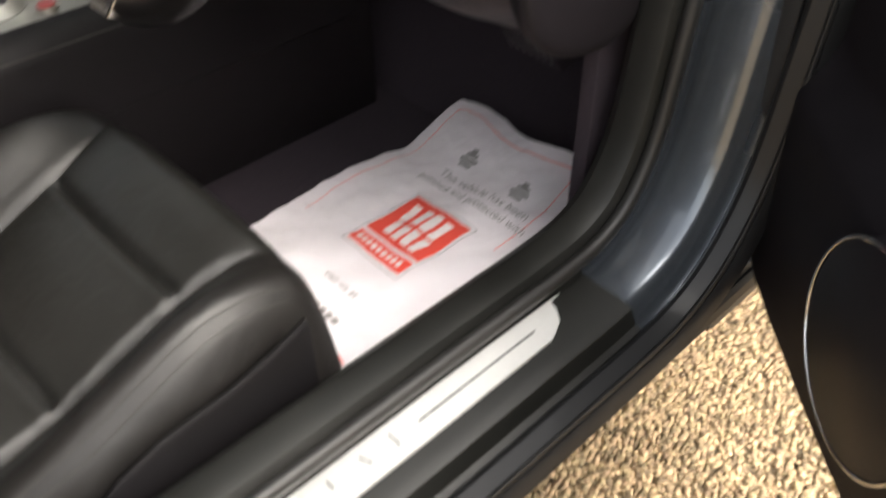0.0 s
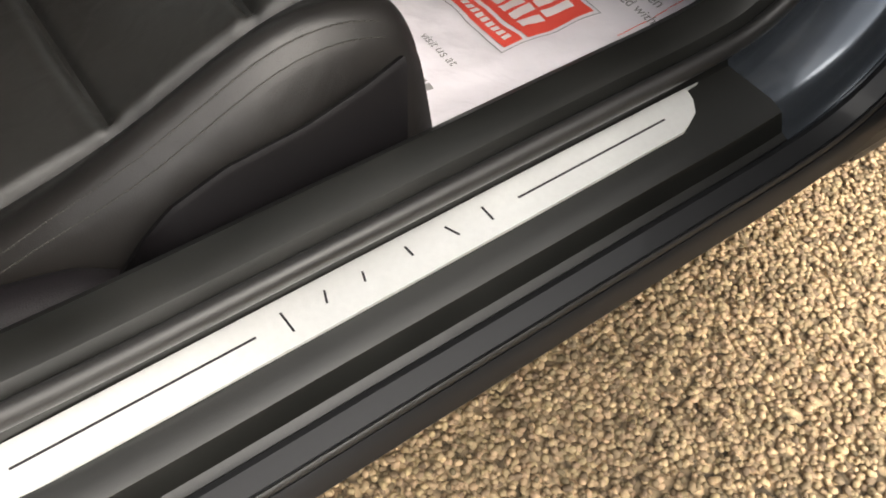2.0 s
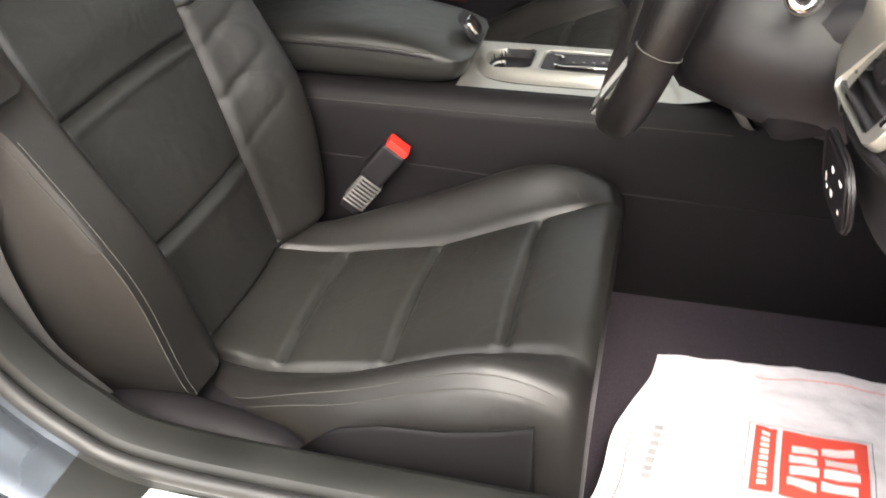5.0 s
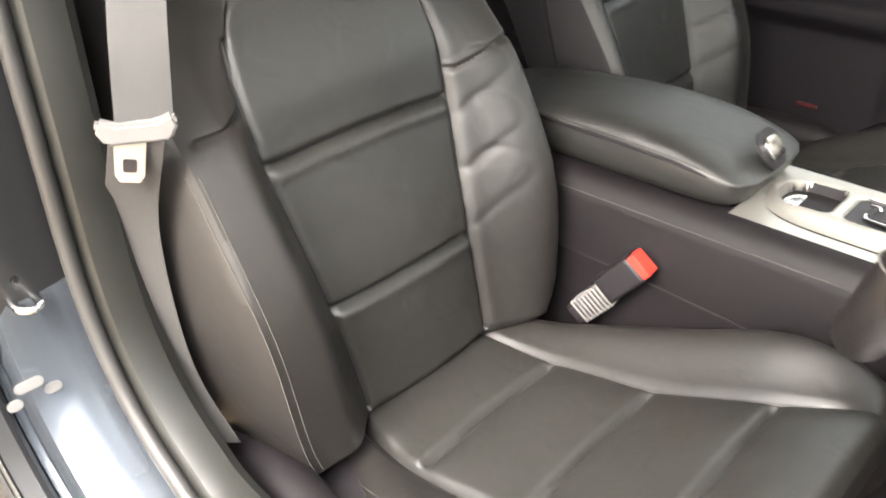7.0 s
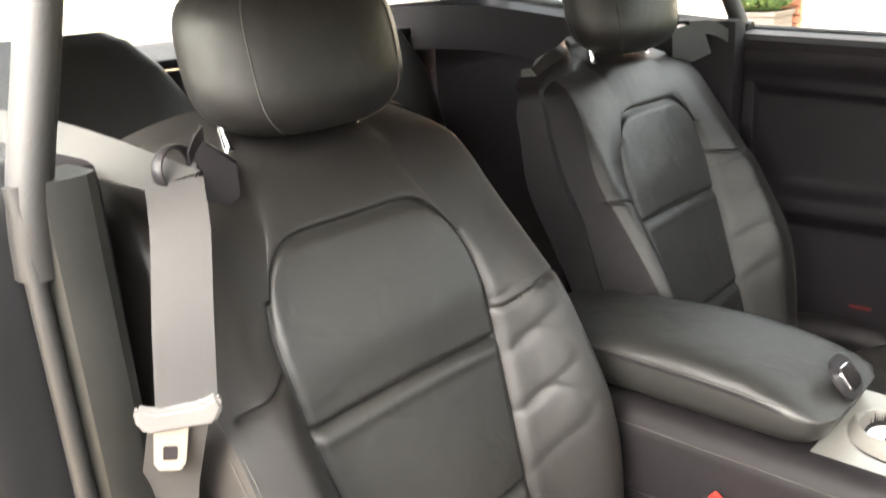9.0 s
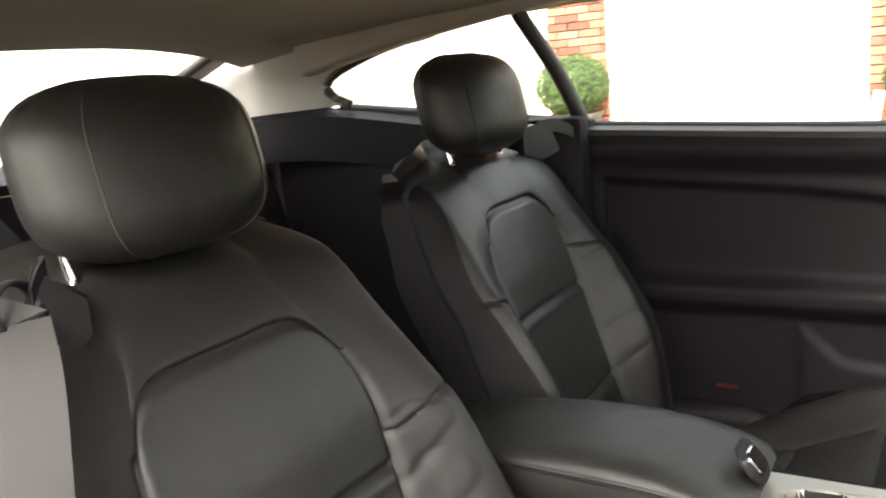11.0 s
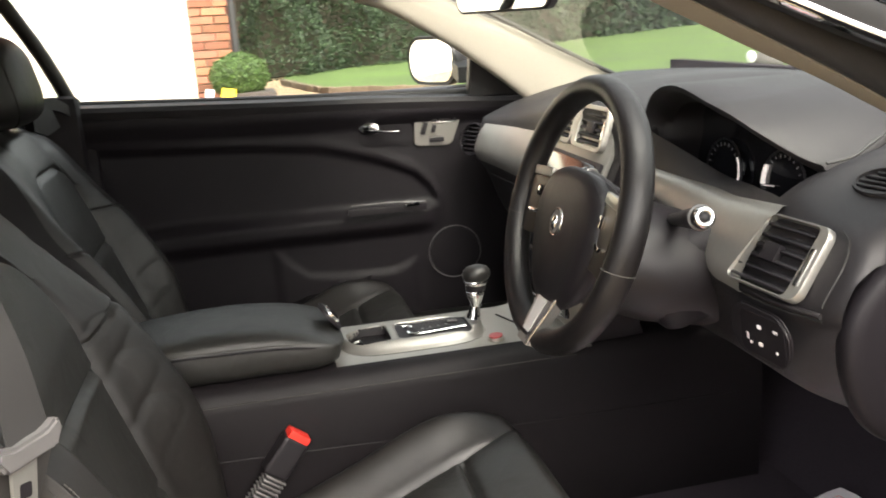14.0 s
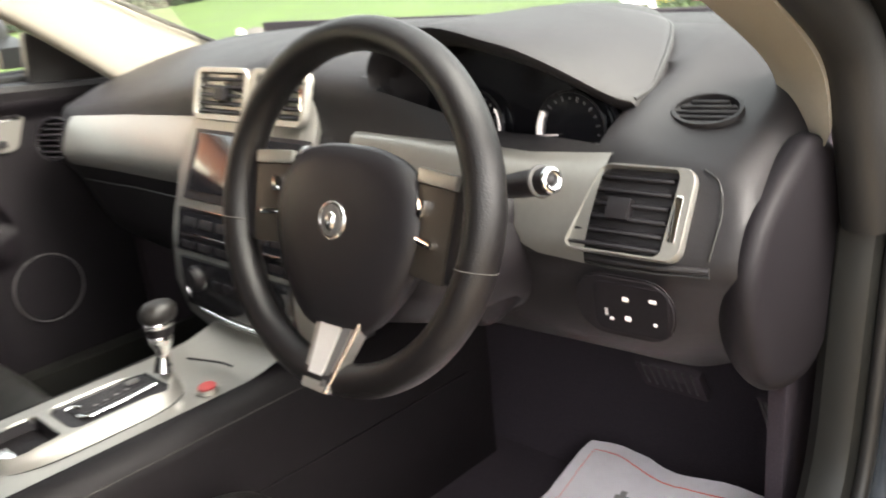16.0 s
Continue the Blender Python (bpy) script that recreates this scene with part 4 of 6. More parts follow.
# padded armrest box
ar = []
for x in np.linspace(-.18, .262, 40):
    k = (x + .18) / .442
    e = (1 - (abs(2 * k - 1)) ** (9 if k < .5 else 13)) ** .5
    hw = .097 * ((.80 + .20 * e) if k < .5 else (.62 + .38 * e))
    zt = .618 + .036 * math.sin(k * 2.36) - .030 * k**6
    ring = []
    for a in np.linspace(0, 2 * np.pi, 40, endpoint=False):
        cy, sz = math.cos(a), math.sin(a)
        ring.append((x, hw * math.copysign(abs(cy) ** .45, cy), .612 + (zt - .612 if sz > 0 else .040) * e * math.copysign(abs(sz) ** .6, sz)))
    ar.append(ring)
arm = part("armrest", loft(ar), LEATHER, con, "padded black leather armrest lid")
part("armrest_seam", tube([(-.16, -.094, .628), (.02, -.0985, .629), (.15, -.0985, .626), (.215, -.094, .618), (.245, -.080, .610)], .0020, 6, 60), TRIMBLACK, arm)
part("seam_stitching", tube([(-.16, -.0925, .633), (.02, -.0970, .634), (.15, -.0970, .631), (.215, -.0925, .623), (.244, -.079, .615)], .0008, 6, 60), STITCH, arm, "grey stitching")
rel = part("release_bezel", prism(rounded(.05, .055, .02), .004, pose(.246, 0, .632, 0, 52, 0), .001), PLASTIC, arm)
part("release_button", prism(rounded(.030, .036, .01), .006, pose(.249, 0, .6335, 0, 52, 0), .002), CHROME, rel, "chrome armrest release button")
part("rear_console_lid", rbox(.24, .18, .07, pose(-.31, 0, .595), .03, 3), LEATHER, con)

# ---------------------------------------------------------------- dashboard
dash = thing("dashboard", "dark grey soft dashboard with satin silver fascia panels", "dashboard")
ST = [  # y, then (forward, height) from screen to the underside
    (-.70, [(.985, .905), (.90, .882), (.80, .850), (.748, .842), (.728, .822), (.706, .785), (.712, .750), (.752, .690), (.84, .64)]),
    (-.64, [(1.0, .945), (.90, .925), (.79, .885), (.725, .858), (.705, .84), (.680, .79), (.690, .755), (.735, .695), (.83, .65)]),
    (-.55, [(1.04, .956), (.92, .934), (.79, .893), (.724, .871), (.704, .858), (.660, .787), (.664, .755), (.705, .675), (.81, .612)]),
    (-.50, [(1.055, .957), (.935, .946), (.805, .919), (.742, .896), (.708, .867), (.663, .787), (.667, .754), (.708, .674), (.812, .61)]),
    (-.37, [(1.09, .955), (.95, .94), (.82, .88), (.745, .872), (.705, .858), (.668, .785), (.675, .75), (.715, .67), (.82, .60)]),
    (-.20, [(1.12, .955), (.96, .962), (.80, .950), (.700, .925), (.690, .87), (.672, .785), (.68, .74), (.72, .66), (.84, .58)]),
    (0, [(1.13, .955), (.97, .966), (.80, .960), (.690, .940), (.682, .88), (.668, .79), (.66, .72), (.66, .65), (.84, .56)]),
    (.20, [(1.12, .955), (.96, .958), (.80, .945), (.700, .905), (.690, .862), (.668, .79), (.69, .73), (.72, .62), (.84, .53)]),
    (.40, [(1.07, .950), (.93, .943), (.79, .915), (.698, .880), (.684, .858), (.660, .787), (.69, .735), (.73, .62), (.84, .53)]),
    (.58, [(1.02, .940), (.90, .925), (.77, .895), (.686, .864), (.672, .850), (.648, .785), (.68, .735), (.73, .63), (.84, .55)]),
    (.69, [(.98, .90), (.90, .885), (.80, .870), (.74, .855), (.725, .845), (.71, .79), (.73, .74), (.77, .65), (.86, .58)]),
]
sy = np.array([s[0] for s in ST])
sp = np.array([s[1] for s in ST])
ysd = np.r_[np.linspace(-.646, -.60, 16), np.linspace(-.59, .69, 96)]
rows_ = []
for y in ysd:
    pts = [(np.interp(y, sy, sp[:, k, 0]), np.interp(y, sy, sp[:, k, 1])) for k in range(sp.shape[1])]
    rows_.append([(p[0], y, p[1]) for p in spline(pts, 60)])
DP = np.array(rows_)
for _ in range(3):
    DP[1:-1] = .25 * DP[:-2] + .5 * DP[1:-1] + .25 * DP[2:]
# the outer end rolls over towards the pod
roll = np.clip((-.612 - DP[..., 1]) / .034, 0, 1)
DP[:, :34, 2] -= (.050 * (1 - np.sqrt(1 - .98 * roll ** 2)))[:, :34] * np.clip((34 - np.arange(34)) / 10, 0, 1)
FACE = DP.copy()
# the skin drops into a well under the instrument hood
well = sm(.706, .722, DP[..., 0]) * (1 - sm(.83, .86, DP[..., 0])) * sm(-.50, -.475, DP[..., 1]) * (1 - sm(-.205, -.185, DP[..., 1]))
well[:, 30:] = 0
DP[..., 2] = DP[..., 2] * (1 - well) + np.minimum(DP[..., 2], .832) * well
part("dash_skin", gridmesh(DP), SOFT, dash, "dark grey grained dash skin")


def face(y, z):
    """Where the dash face lies at a height, between lip and underside."""
    i = int(np.clip(np.searchsorted(ysd, y), 0, len(ysd) - 1))
    col = FACE[i]
    lo = col[22:]
    o = np.argsort(lo[:, 2])
    return float(np.interp(z, lo[o, 2], lo[o, 0]))


# satin fascia strips: passenger side, and under the instruments
def fascia(name, yz, out, material, parent, label):
    """A thin shell that follows the dash face between lower and upper edges."""
    F = np.array([[(face(y, zl + (zu - zl) * w) - out + .006 * (2 * w - 1) ** 4, y, zl + (zu - zl) * w) for w in np.linspace(0, 1, 9)] for y, zl, zu in yz])
    G = F + np.array([.012, 0, 0])
    return part(name, gridmesh(np.concatenate([F, G[:, ::-1]], 1), close_v=True), material, parent, label)


fascia("passenger_fascia", [(y, np.interp(y, [.16, .57], [.766, .772]), np.interp(y, [.13, .35, .54], [.868, .860, .850])) for y in np.linspace(.16, .535, 24)], .009, SATIN, dash, "satin silver passenger fascia panel")
fascia("driver_fascia", [(y, np.interp(y, [-.51, -.46, -.42, -.38, -.2], [.776, .776, .788, .812, .838]), np.interp(y, [-.51, -.42, -.3, -.2], [.866, .86, .864, .868])) for y in np.linspace(-.515, -.185, 30)], .011, SATIN, dash, "satin silver fascia below the dials")


def vent(name, c, w, h, ry, rz, slats, parent_, round_=False, label="silver framed air vent with black slats", iw=.90, ih=.86, sx=0.0, rim=None, lean=0.0, proud=.0095, corner=.16):
    """An air outlet in the face at c: frame, well and slats; w across, h high."""
    m = pose(*c) @ pose(0, 0, 0, 0, 0, rz) @ pose(0, 0, 0, 0, ry, 0) @ Matrix(((0, 0, -1, 0), (-1, 0, 0, 0), (0, 1, 0, 0), (0, 0, 0, 1)))
    if round_:
        m = m @ pose(0, 0, -.0075)
    outer, inner = rounded(w, h, h * (.49 if round_ else corner)), [(x + sx, y) for x, y in rounded(w * iw, h * ih, h * (.49 * ih if round_ else .1))]
    if round_:
        outer, inner = [[(w / 2 * q * math.cos(a), h / 2 * q * math.sin(a)) for a in np.linspace(0, 2 * np.pi, 40, endpoint=False)] for q in (1, iw)]
    if lean:  # the upper left corner is drawn in
        outer, inner = [[(x + lean * max(0, .5 - x / w) * max(0, .5 + y / h), y) for x, y in o] for o in (outer, inner)]
    P_ = np.array([[(x, y, 0) for x, y in outer], [(x, y, proud - .002) for x, y in outer], [(x * .98, y * .98, proud) for x, y in outer], [(x * 1.02, y * 1.02, proud) for x, y in inner], [(x, y, proud - .003) for x, y in inner], [(x, y, -.02) for x, y in inner]])
    M_ = np.array(m)
    P_ = P_ @ M_[:3, :3].T + M_[:3, 3]
    fr = part(name, gridmesh(P_, close_v=True), rim or (SOFT if round_ else SATIN), parent_, label)
    part("vent_well", prism(inner, .002, m @ pose(0, 0, -.006)), CARPET, fr)
    for k in range(slats):
        y = ((k + .5) / slats - .5) * h * ih * .97
        ww = w * iw * .98 * (math.sqrt(max(.05, 1 - (2 * y / (h * ih)) ** 2)) if round_ else 1)
        cutin = lean * (.5 + y / h) * .92
        part("slat", rbox(ww - cutin, .0035, .016 if round_ else .014, m @ pose(sx + cutin / 2, y, .001, 28, 0, 0), .001, 1), SOFT if round_ and not rim else PLASTIC, fr)
    if not round_:
        part("vent_tab", rbox(w * .2, h * .24, .012, m @ pose(sx, 0, .005), .002), PLASTIC, fr)
    return fr, m


rv, rvm_ = vent("driver_vent", (.682, -.546, .821), .114, .083, 32, 5, 6, dash, iw=.81, ih=.93, sx=-.0075, lean=.024)
part("vent_wheel", rbox(.007, .042, .012, rvm_ @ pose(.0470, -.004, .005), .003), CHROME, rv)
vent("centre_vent", (.683, .070, .902), .124, .070, 18, 0, 5, dash, iw=.84, ih=.80, sx=.001, corner=.22)
cvr, cvm_ = vent("centre_vent", (.683, -.054, .902), .122, .070, 18, 0, 5, dash, iw=.78, ih=.80, sx=.004, corner=.22)
part("vent_wheel", rbox(.006, .032, .012, cvm_ @ pose(.0545, 0, .005), .003), CHROME, cvr)
vent("passenger_vent", (.652, .582, .811), .094, .078, 18, 20, 7, dash, True, rim=PLASTIC, label="oval black slatted air vent", iw=.90, ih=.90)
vent("demist_vent", (.783, -.568, .8945), .066, .052, 66, 14, 5, dash, True, "oval grey demister grille", iw=.86, ih=.82)

# centre stack
def stack_x(z):
    return float(np.interp(z, [.545, .56, .60, .65, .72, .80, .87, .93], [.652, .636, .612, .604, .612, .640, .674, .688]))


def stack_m(y, z):
    """A pose on the face of the centre stack, x into it and z up along it."""
    return pose(stack_x(z), y, z, 0, math.degrees(math.atan2(stack_x(z + .02) - stack_x(z - .02), .04)), 0)


col_ = []
for z in np.r_[np.linspace(.546, .60, 10), np.linspace(.61, .928, 26)]:
    w = float(np.interp(z, [.546, .556, .575, .60, .65, .80, .87, .925, .94, .948], [.070, .105, .134, .149, .157, .158, .151, .136, .122, .108]))
    x0, v = stack_x(z), w - .028 * float(sm(.76, .84, z))
    col_.append([(x0 + .014, -v + .002, z), (x0 + .006, -v + .001, z), (x0, -v + .007, z), (x0, 0, z), (x0, w - .007, z), (x0 + .006, w - .001, z), (x0 + .014, w - .002, z)])
stack = part("centre_column", gridmesh(np.array(col_)), SATIN, dash, "satin silver centre stack surround")
part("column_core", loft([[(stack_x(z) + .016, w, z), (stack_x(z) + .11, w * .95, z), (stack_x(z) + .11, -w * .95, z), (stack_x(z) + .016, -w, z)] for w, z in ((.145, .86), (.150, .80), (.150, .72), (.148, .65), (.140, .60), (.10, .556))]), PLASTIC, dash)
part("screen_bezel", rbox(.008, .246, .098, stack_m(0, .812), .006), PLASTIC, stack, "black screen bezel")
part("display", rbox(.006, .222, .080, stack_m(0, .815) @ pose(-.003, 0, 0), .003), SCREEN, stack, "dark navigation screen")
for y in (-.112, .112):
    part("screen_button", rbox(.004, .012, .070, stack_m(y, .812) @ pose(-.004, 0, 0), .002), PLASTIC, stack)
part("radio_panel", rbox(.008, .262, .060, stack_m(0, .728), .006), SCREEN, stack, "gloss black radio panel")
for z in (.754, .7215):
    part("radio_strip", rbox(.006, .252, .0045, stack_m(0, z) @ pose(-.003, 0, 0), .0015), CHROME, stack, "thin chrome strip")
for k in range(6):
    part("radio_button", rbox(.006, .030, .013, stack_m(-.10 + .04 * k, .738) @ pose(-.003, 0, 0), .002), PLASTIC, stack)
    part("radio_button", rbox(.006, .030, .011, stack_m(-.10 + .04 * k, .708) @ pose(-.003, 0, 0), .002), PLASTIC, stack)
part("climate_panel", rbox(.008, .250, .072, stack_m(0, .655), .012), SCREEN, stack, "black climate panel")
for y in (-.085, .085):
    kn = part("dial_knob", cyl(.019, .017, .018, stack_m(y, .664) @ pose(-.008, 0, 0, 0, -90, 0), 28, .003), PLASTIC, stack)
    part("knob_ring", torus(.0185, .0016, stack_m(y, .664) @ pose(-.004, 0, 0, 0, -90, 0), 32, 8), CHROME, kn, "chrome ring")
for k in range(4):
    part("climate_button", rbox(.005, .020, .016, stack_m(-.036 + .024 * k, .660) @ pose(-.004, 0, 0), .002), PLASTIC, stack)
part("chrome_lip", tube([(stack_x(.645) - .004, .118, .645), (stack_x(.618) - .005, .095, .618), (stack_x(.610) - .006, 0, .610), (stack_x(.618) - .005, -.095, .618), (stack_x(.645) - .004, -.118, .645)], .0035, 8, 50), CHROME, stack, "chrome lip under the climate panel")

# instrument hood and dials
LIP = [(.700, -.186, .860), (.697, -.204, .905), (.695, -.206, .945), (.689, -.245, .974), (.679, -.32, .986), (.679, -.40, .971), (.686, -.428, .962), (.701, -.461, .944), (.725, -.480, .925), (.744, -.493, .912), (.757, -.503, .906)]
REAR = [(-.10, .940), (-.115, .950), (-.14, .960), (-.18, .970), (-.25, .977), (-.30, .977), (-.33, .974), (-.355, .970), (-.37, .966), (-.38, .961), (-.385, .956)]
a0, a1 = spline(LIP, 48), spline(REAR, 48)


def hood_ring(x, q, inset=0.0):
    """One arch of the hood; q runs from the lip (0) to the windscreen (1)."""
    ring = []
    for k, (p, b) in enumerate(zip(a0, a1)):
        bulge = .07 * q * (1 - q) * (k / 47) ** 3
        y, z = p[1] * (1 - q) + b[0] * q - bulge, p[2] * (1 - q) + b[1] * q + bulge
        ring.append((p[0] * (1 - q) + .676 * q + x - .676, -.38 + (y + .38) * (1 - inset), z - inset * .5))
    x_, y_, z_ = ring[-1]
    d_ = .014 + .016 * float(bellf(q - .42, .3))
    for dy, f in ((.003, .10), (.005, .30), (.006, .60), (.006, 1.0)):
        ring.append((x_ + .3 * f * d_ * (1 - q), y_ - dy, z_ - d_ * f))
    return ring


hood = [hood_ring(.712, 0, .05), hood_ring(.694, 0, .035), hood_ring(.680, 0, .018), hood_ring(.676, 0, .004), hood_ring(.682, .02)] + [hood_ring(.70 + .33 * q, q) for q in (.06, .15, .25, .35, .5, .7, 1)]
part("instrument_hood", gridmesh(np.array(hood)), SOFT, dash, "dark grey instrument hood")
part("hood_seam", tube([tuple(np.array(r[47]) + np.array([0, -.003, -.003])) for r in hood[4:]], .0022, 8, 50), RUBBER, dash, "dark seam along the hood")
inn = [[(min(p[0] + dx, .80), -.40 + (p[1] + .40) * s_, .92 + (p[2] - .92) * s_ - .008) for p in a0] for dx, s_ in ((.024, .945), (.05, .91), (.11, .88))]
part("hood_lining", gridmesh(np.array(inn)), PLASTIC, dash)
pan = [(-.36 + (p[1] + .36) * .86, .905 + (p[2] - .905) * .86) for p in a0[2:-2]] + [(-.50, .826), (-.222, .826)]
cl = part("dial_panel", loft([[(x + .10 * (.905 - z) * -.3, y, z) for y, z in pan] for x in (.782, .772)]), SCREEN, dash, "black instrument panel")
for y, z, r, arc, thick in ((-.300, .866, .042, (-42, 34), .0011), (-.430, .868, .042, (150, 186), .0030)):
    m = pose(.764, y, z, 0, 4, 0) @ Matrix(((0, 0, -1, 0), (-1, 0, 0, 0), (0, 1, 0, 0), (0, 0, 0, 1)))
    d = part("dial", cyl(r, r, .004, m, 48), SCREEN, cl, "black dial with white marks", smooth=False)
    part("dial_ring", torus(r, .0012, m @ pose(0, 0, .003), 60, 8), PLASTIC, d)
    for k in range(19):
        a = radians(225 - 270 * k / 18)
        part("dial_mark", rbox(.005 if k % 2 == 0 else .003, .0010, .0008, m @ pose(.035 * math.cos(a), .035 * math.sin(a), .004, 0, 0, math.degrees(a)), 0), PRINTGREY, d, smooth=False)
    part("lit_arc", tube([tuple(m @ Vector((.038 * math.cos(radians(a)), .038 * math.sin(radians(a)), .0045))) for a in np.linspace(*arc, 8)], thick, 8, 16), WHITEDIAL, d, "lit white arc")
part("needle", rbox(.022, .0009, .0010, m @ pose(-.024, -.004, .006, 0, 0, 6), 0), WHITEDIAL, d, smooth=False)
# light switch pod and lower trim
PM = pose(.660, -.558, .742, 0, 0, 4) @ pose(0, 0, 0, 0, -8, 0) @ Matrix(((0, 0, -1, 0), (-1, 0, 0, 0), (0, 1, 0, 0), (0, 0, 0, 1)))
pod = part("switch_pod", prism(rounded(.098, .062, .028), .005, PM @ pose(-.004, -.001, 0), .002), PLASTIC, dash, "black light switch panel with white symbols")
part("switch_face", prism(rounded(.072, .050, .010), .002, PM @ pose(.004, 0, .0052), .0008), TRIMBLACK, pod)
for x, y, w, h_ in ((.000, .010, .008, .0055), (.026, .0125, .009, .004), (-.020, -.006, .003, .009), (-.015, -.012, .005, .004), (.001, -.0095, .008, .006), (.027, -.0105, .0045, .004)):
    part("switch_symbol", prism(rounded(w * .8, h_ * .8, h_ * .3, 3), .0006, PM @ pose(x, y, .0073)), PRINTWHITE, pod, smooth=False)
part("knee_seam", tube([(face(y, .781) - .001, y, .781) for y in np.linspace(-.625, -.44, 10)], .0035, 8, 40), SOFT, dash, "padded lip over the knee panel")
part("knee_seam", tube([(face(y, .7755) - .0005, y, .7755) for y in np.linspace(-.625, -.44, 10)], .0016, 6, 40), RUBBER, dash)
for pts in ([(-.602, .858), (-.618, .848), (-.626, .825), (-.624, .79)],):
    part("seam_stitching", tube([(face(y, z) - .0008, y, z) for y, z in spline(pts, 24)], .0011, 6, 60), RUBBER, dash, "dark stitched seam")
# rounded end pod against the door pillar
POD = spline([(.845, .862), (.800, .874), (.752, .852), (.708, .822), (.684, .785), (.681, .745), (.692, .700), (.716, .664), (.762, .640), (.83, .636), (.885, .68), (.895, .76), (.88, .83), (.845, .862)], 60)[:-1]
part("end_pod", loft([[(.79 + (x - .79) * q, y, .755 + (z - .755) * q) for x, z in POD] for y, q in ((-.612, .72), (-.622, .86), (-.632, .94), (-.641, .985), (-.648, 1.0), (-.655, .985), (-.659, .95), (-.661, .85))]), TRIMBLACK, dash, "rounded dark dash end pod")
part("glovebox_line", tube([(face(y, .735) - .001, y, .735) for y in np.linspace(.16, .60, 10)], .002, 6, 40), RUBBER, dash)
for y, w, h, z in ((-.425, .095, .055, .49), (-.575, .045, .12, .47)):
    pdl = part("pedal", rbox(.014, w, h, pose(.98, y, z, 0, -30, 0), .006), CARPET, dash, "ribbed black pedal")
    for k in range(7):
        part("pedal_rib", rbox(.004, .005, h * .8, pose(.9725, y + (k - 3) * w / 8, z + .002, 0, -30, 0), .001, 1), RUBBER, pdl)

# ---------------------------------------------------------------- steering wheel
WC, TILT = (.524, -.348, .842), 17
wheel = thing("steering_wheel", "black leather steering wheel with silver lower spoke", "steering wheel")
WM = pose(*WC) @ pose(0, 0, 0, 0, -(90 - TILT) , 0) @ pose(0, 0, 0, 0, 0, -90)
# in WM: x to the driver's right, y up the rim, z towards the driver
part("rim", torus(.156, .0158, WM @ Matrix.Diagonal((1.055, 1.0, 1.15, 1)), 96, 18), RIMLEATHER, wheel)
for a in (-11, 191):
    part("rim_stitch", torus(.0163, .0009, WM @ pose(.156 * 1.055 * math.cos(radians(a)), .156 * math.sin(radians(a)), 0, 90, 0, 0) @ pose(0, 0, 0, 0, 0, 0) @ Matrix.Diagonal((1, 1.15, 1, 1)), 24, 6), STITCH, wheel, "thin pale rim joint")
hub = []
for z, s_ in ((-.035, .84), (-.014, .97), (-.004, 1.0), (.004, .96), (.010, .80), (.013, .45)):
    hub.append([(x * s_, y * s_ - .020, z) for x, y in [(.098 * math.copysign(abs(math.cos(a)) ** .7, math.cos(a)) * (1 + .10 * max(0, math.sin(a))) * (1 - .22 * max(0, -math.sin(a))), .093 * math.sin(a) * (.84 if math.sin(a) > 0 else 1.05)) for a in np.linspace(0, 2 * np.pi, 48, endpoint=False)]])
H_ = np.array(hub)
MW = np.array(WM)
hubp = part("hub", loft(H_ @ MW[:3, :3].T + MW[:3, 3]), PLASTIC, wheel, "dark padded airbag hub")
part("badge_ring", torus(.0165, .0018, WM @ pose(-.002, -.012, .0125), 40, 8), CHROME, hubp, "round chrome badge")
part("badge_face", cyl(.0155, .014, .004, WM @ pose(-.002, -.012, .0125), 32), GREYPLASTIC, hubp)
part("badge_relief", ball(.006, .010, .004, WM @ pose(-.002, -.013, .0145)), CHROME, hubp)
for s in (-1, 1):
    sp_ = part("side_spoke", rbox(.085, .088, .018, WM @ pose(s * .118, -.003, -.010, 0, s * -6, s * -4), .008, 3), PLASTIC, wheel)
    part("switch_plate", rbox(.046, .078, .006, WM @ pose(s * .109, -.008, -.001, 0, s * -6, s * -4), .003), BRONZE, sp_, "dark bronze switch plate")
    part("spoke_cap", rbox(.050, .013, .008, WM @ pose(s * .111, .0375, -.001, 0, s * -6, s * -4), .003), SATIN, sp_, "satin silver cap over the switches")
    part("thumb_switch", rbox(.009, .015, .008, WM @ pose(s * .099, .012, .003, 0, s * -10, s * -7), .003), CHROME, sp_, "chrome thumb switch")
    part("thumb_switch", rbox(.024, .006, .008, WM @ pose(s * .106, -.016, .003, 0, s * -10, s * -7), .002), CHROME, sp_, "chrome thumb switch")
def spoke_plate(x0, x1, x2, x3, up, thick, k0=0.0, k1=1.0):
    """A tapered plate from the hub (x0 to x1) down on to the rim (x2 to x3)."""
    rings = []
    for k in np.linspace(k0, k1, 6):
        y, z = -.096 - .070 * k, .003 + .017 * k + up
        a, b = x0 + (x2 - x0) * k, x1 + (x3 - x1) * k
        rings.append([tuple(WM @ Vector(p)) for p in ((a, y, z), (b, y, z), (b, y, z - thick), (a, y, z - thick))])
    return loft(rings, hard=True)


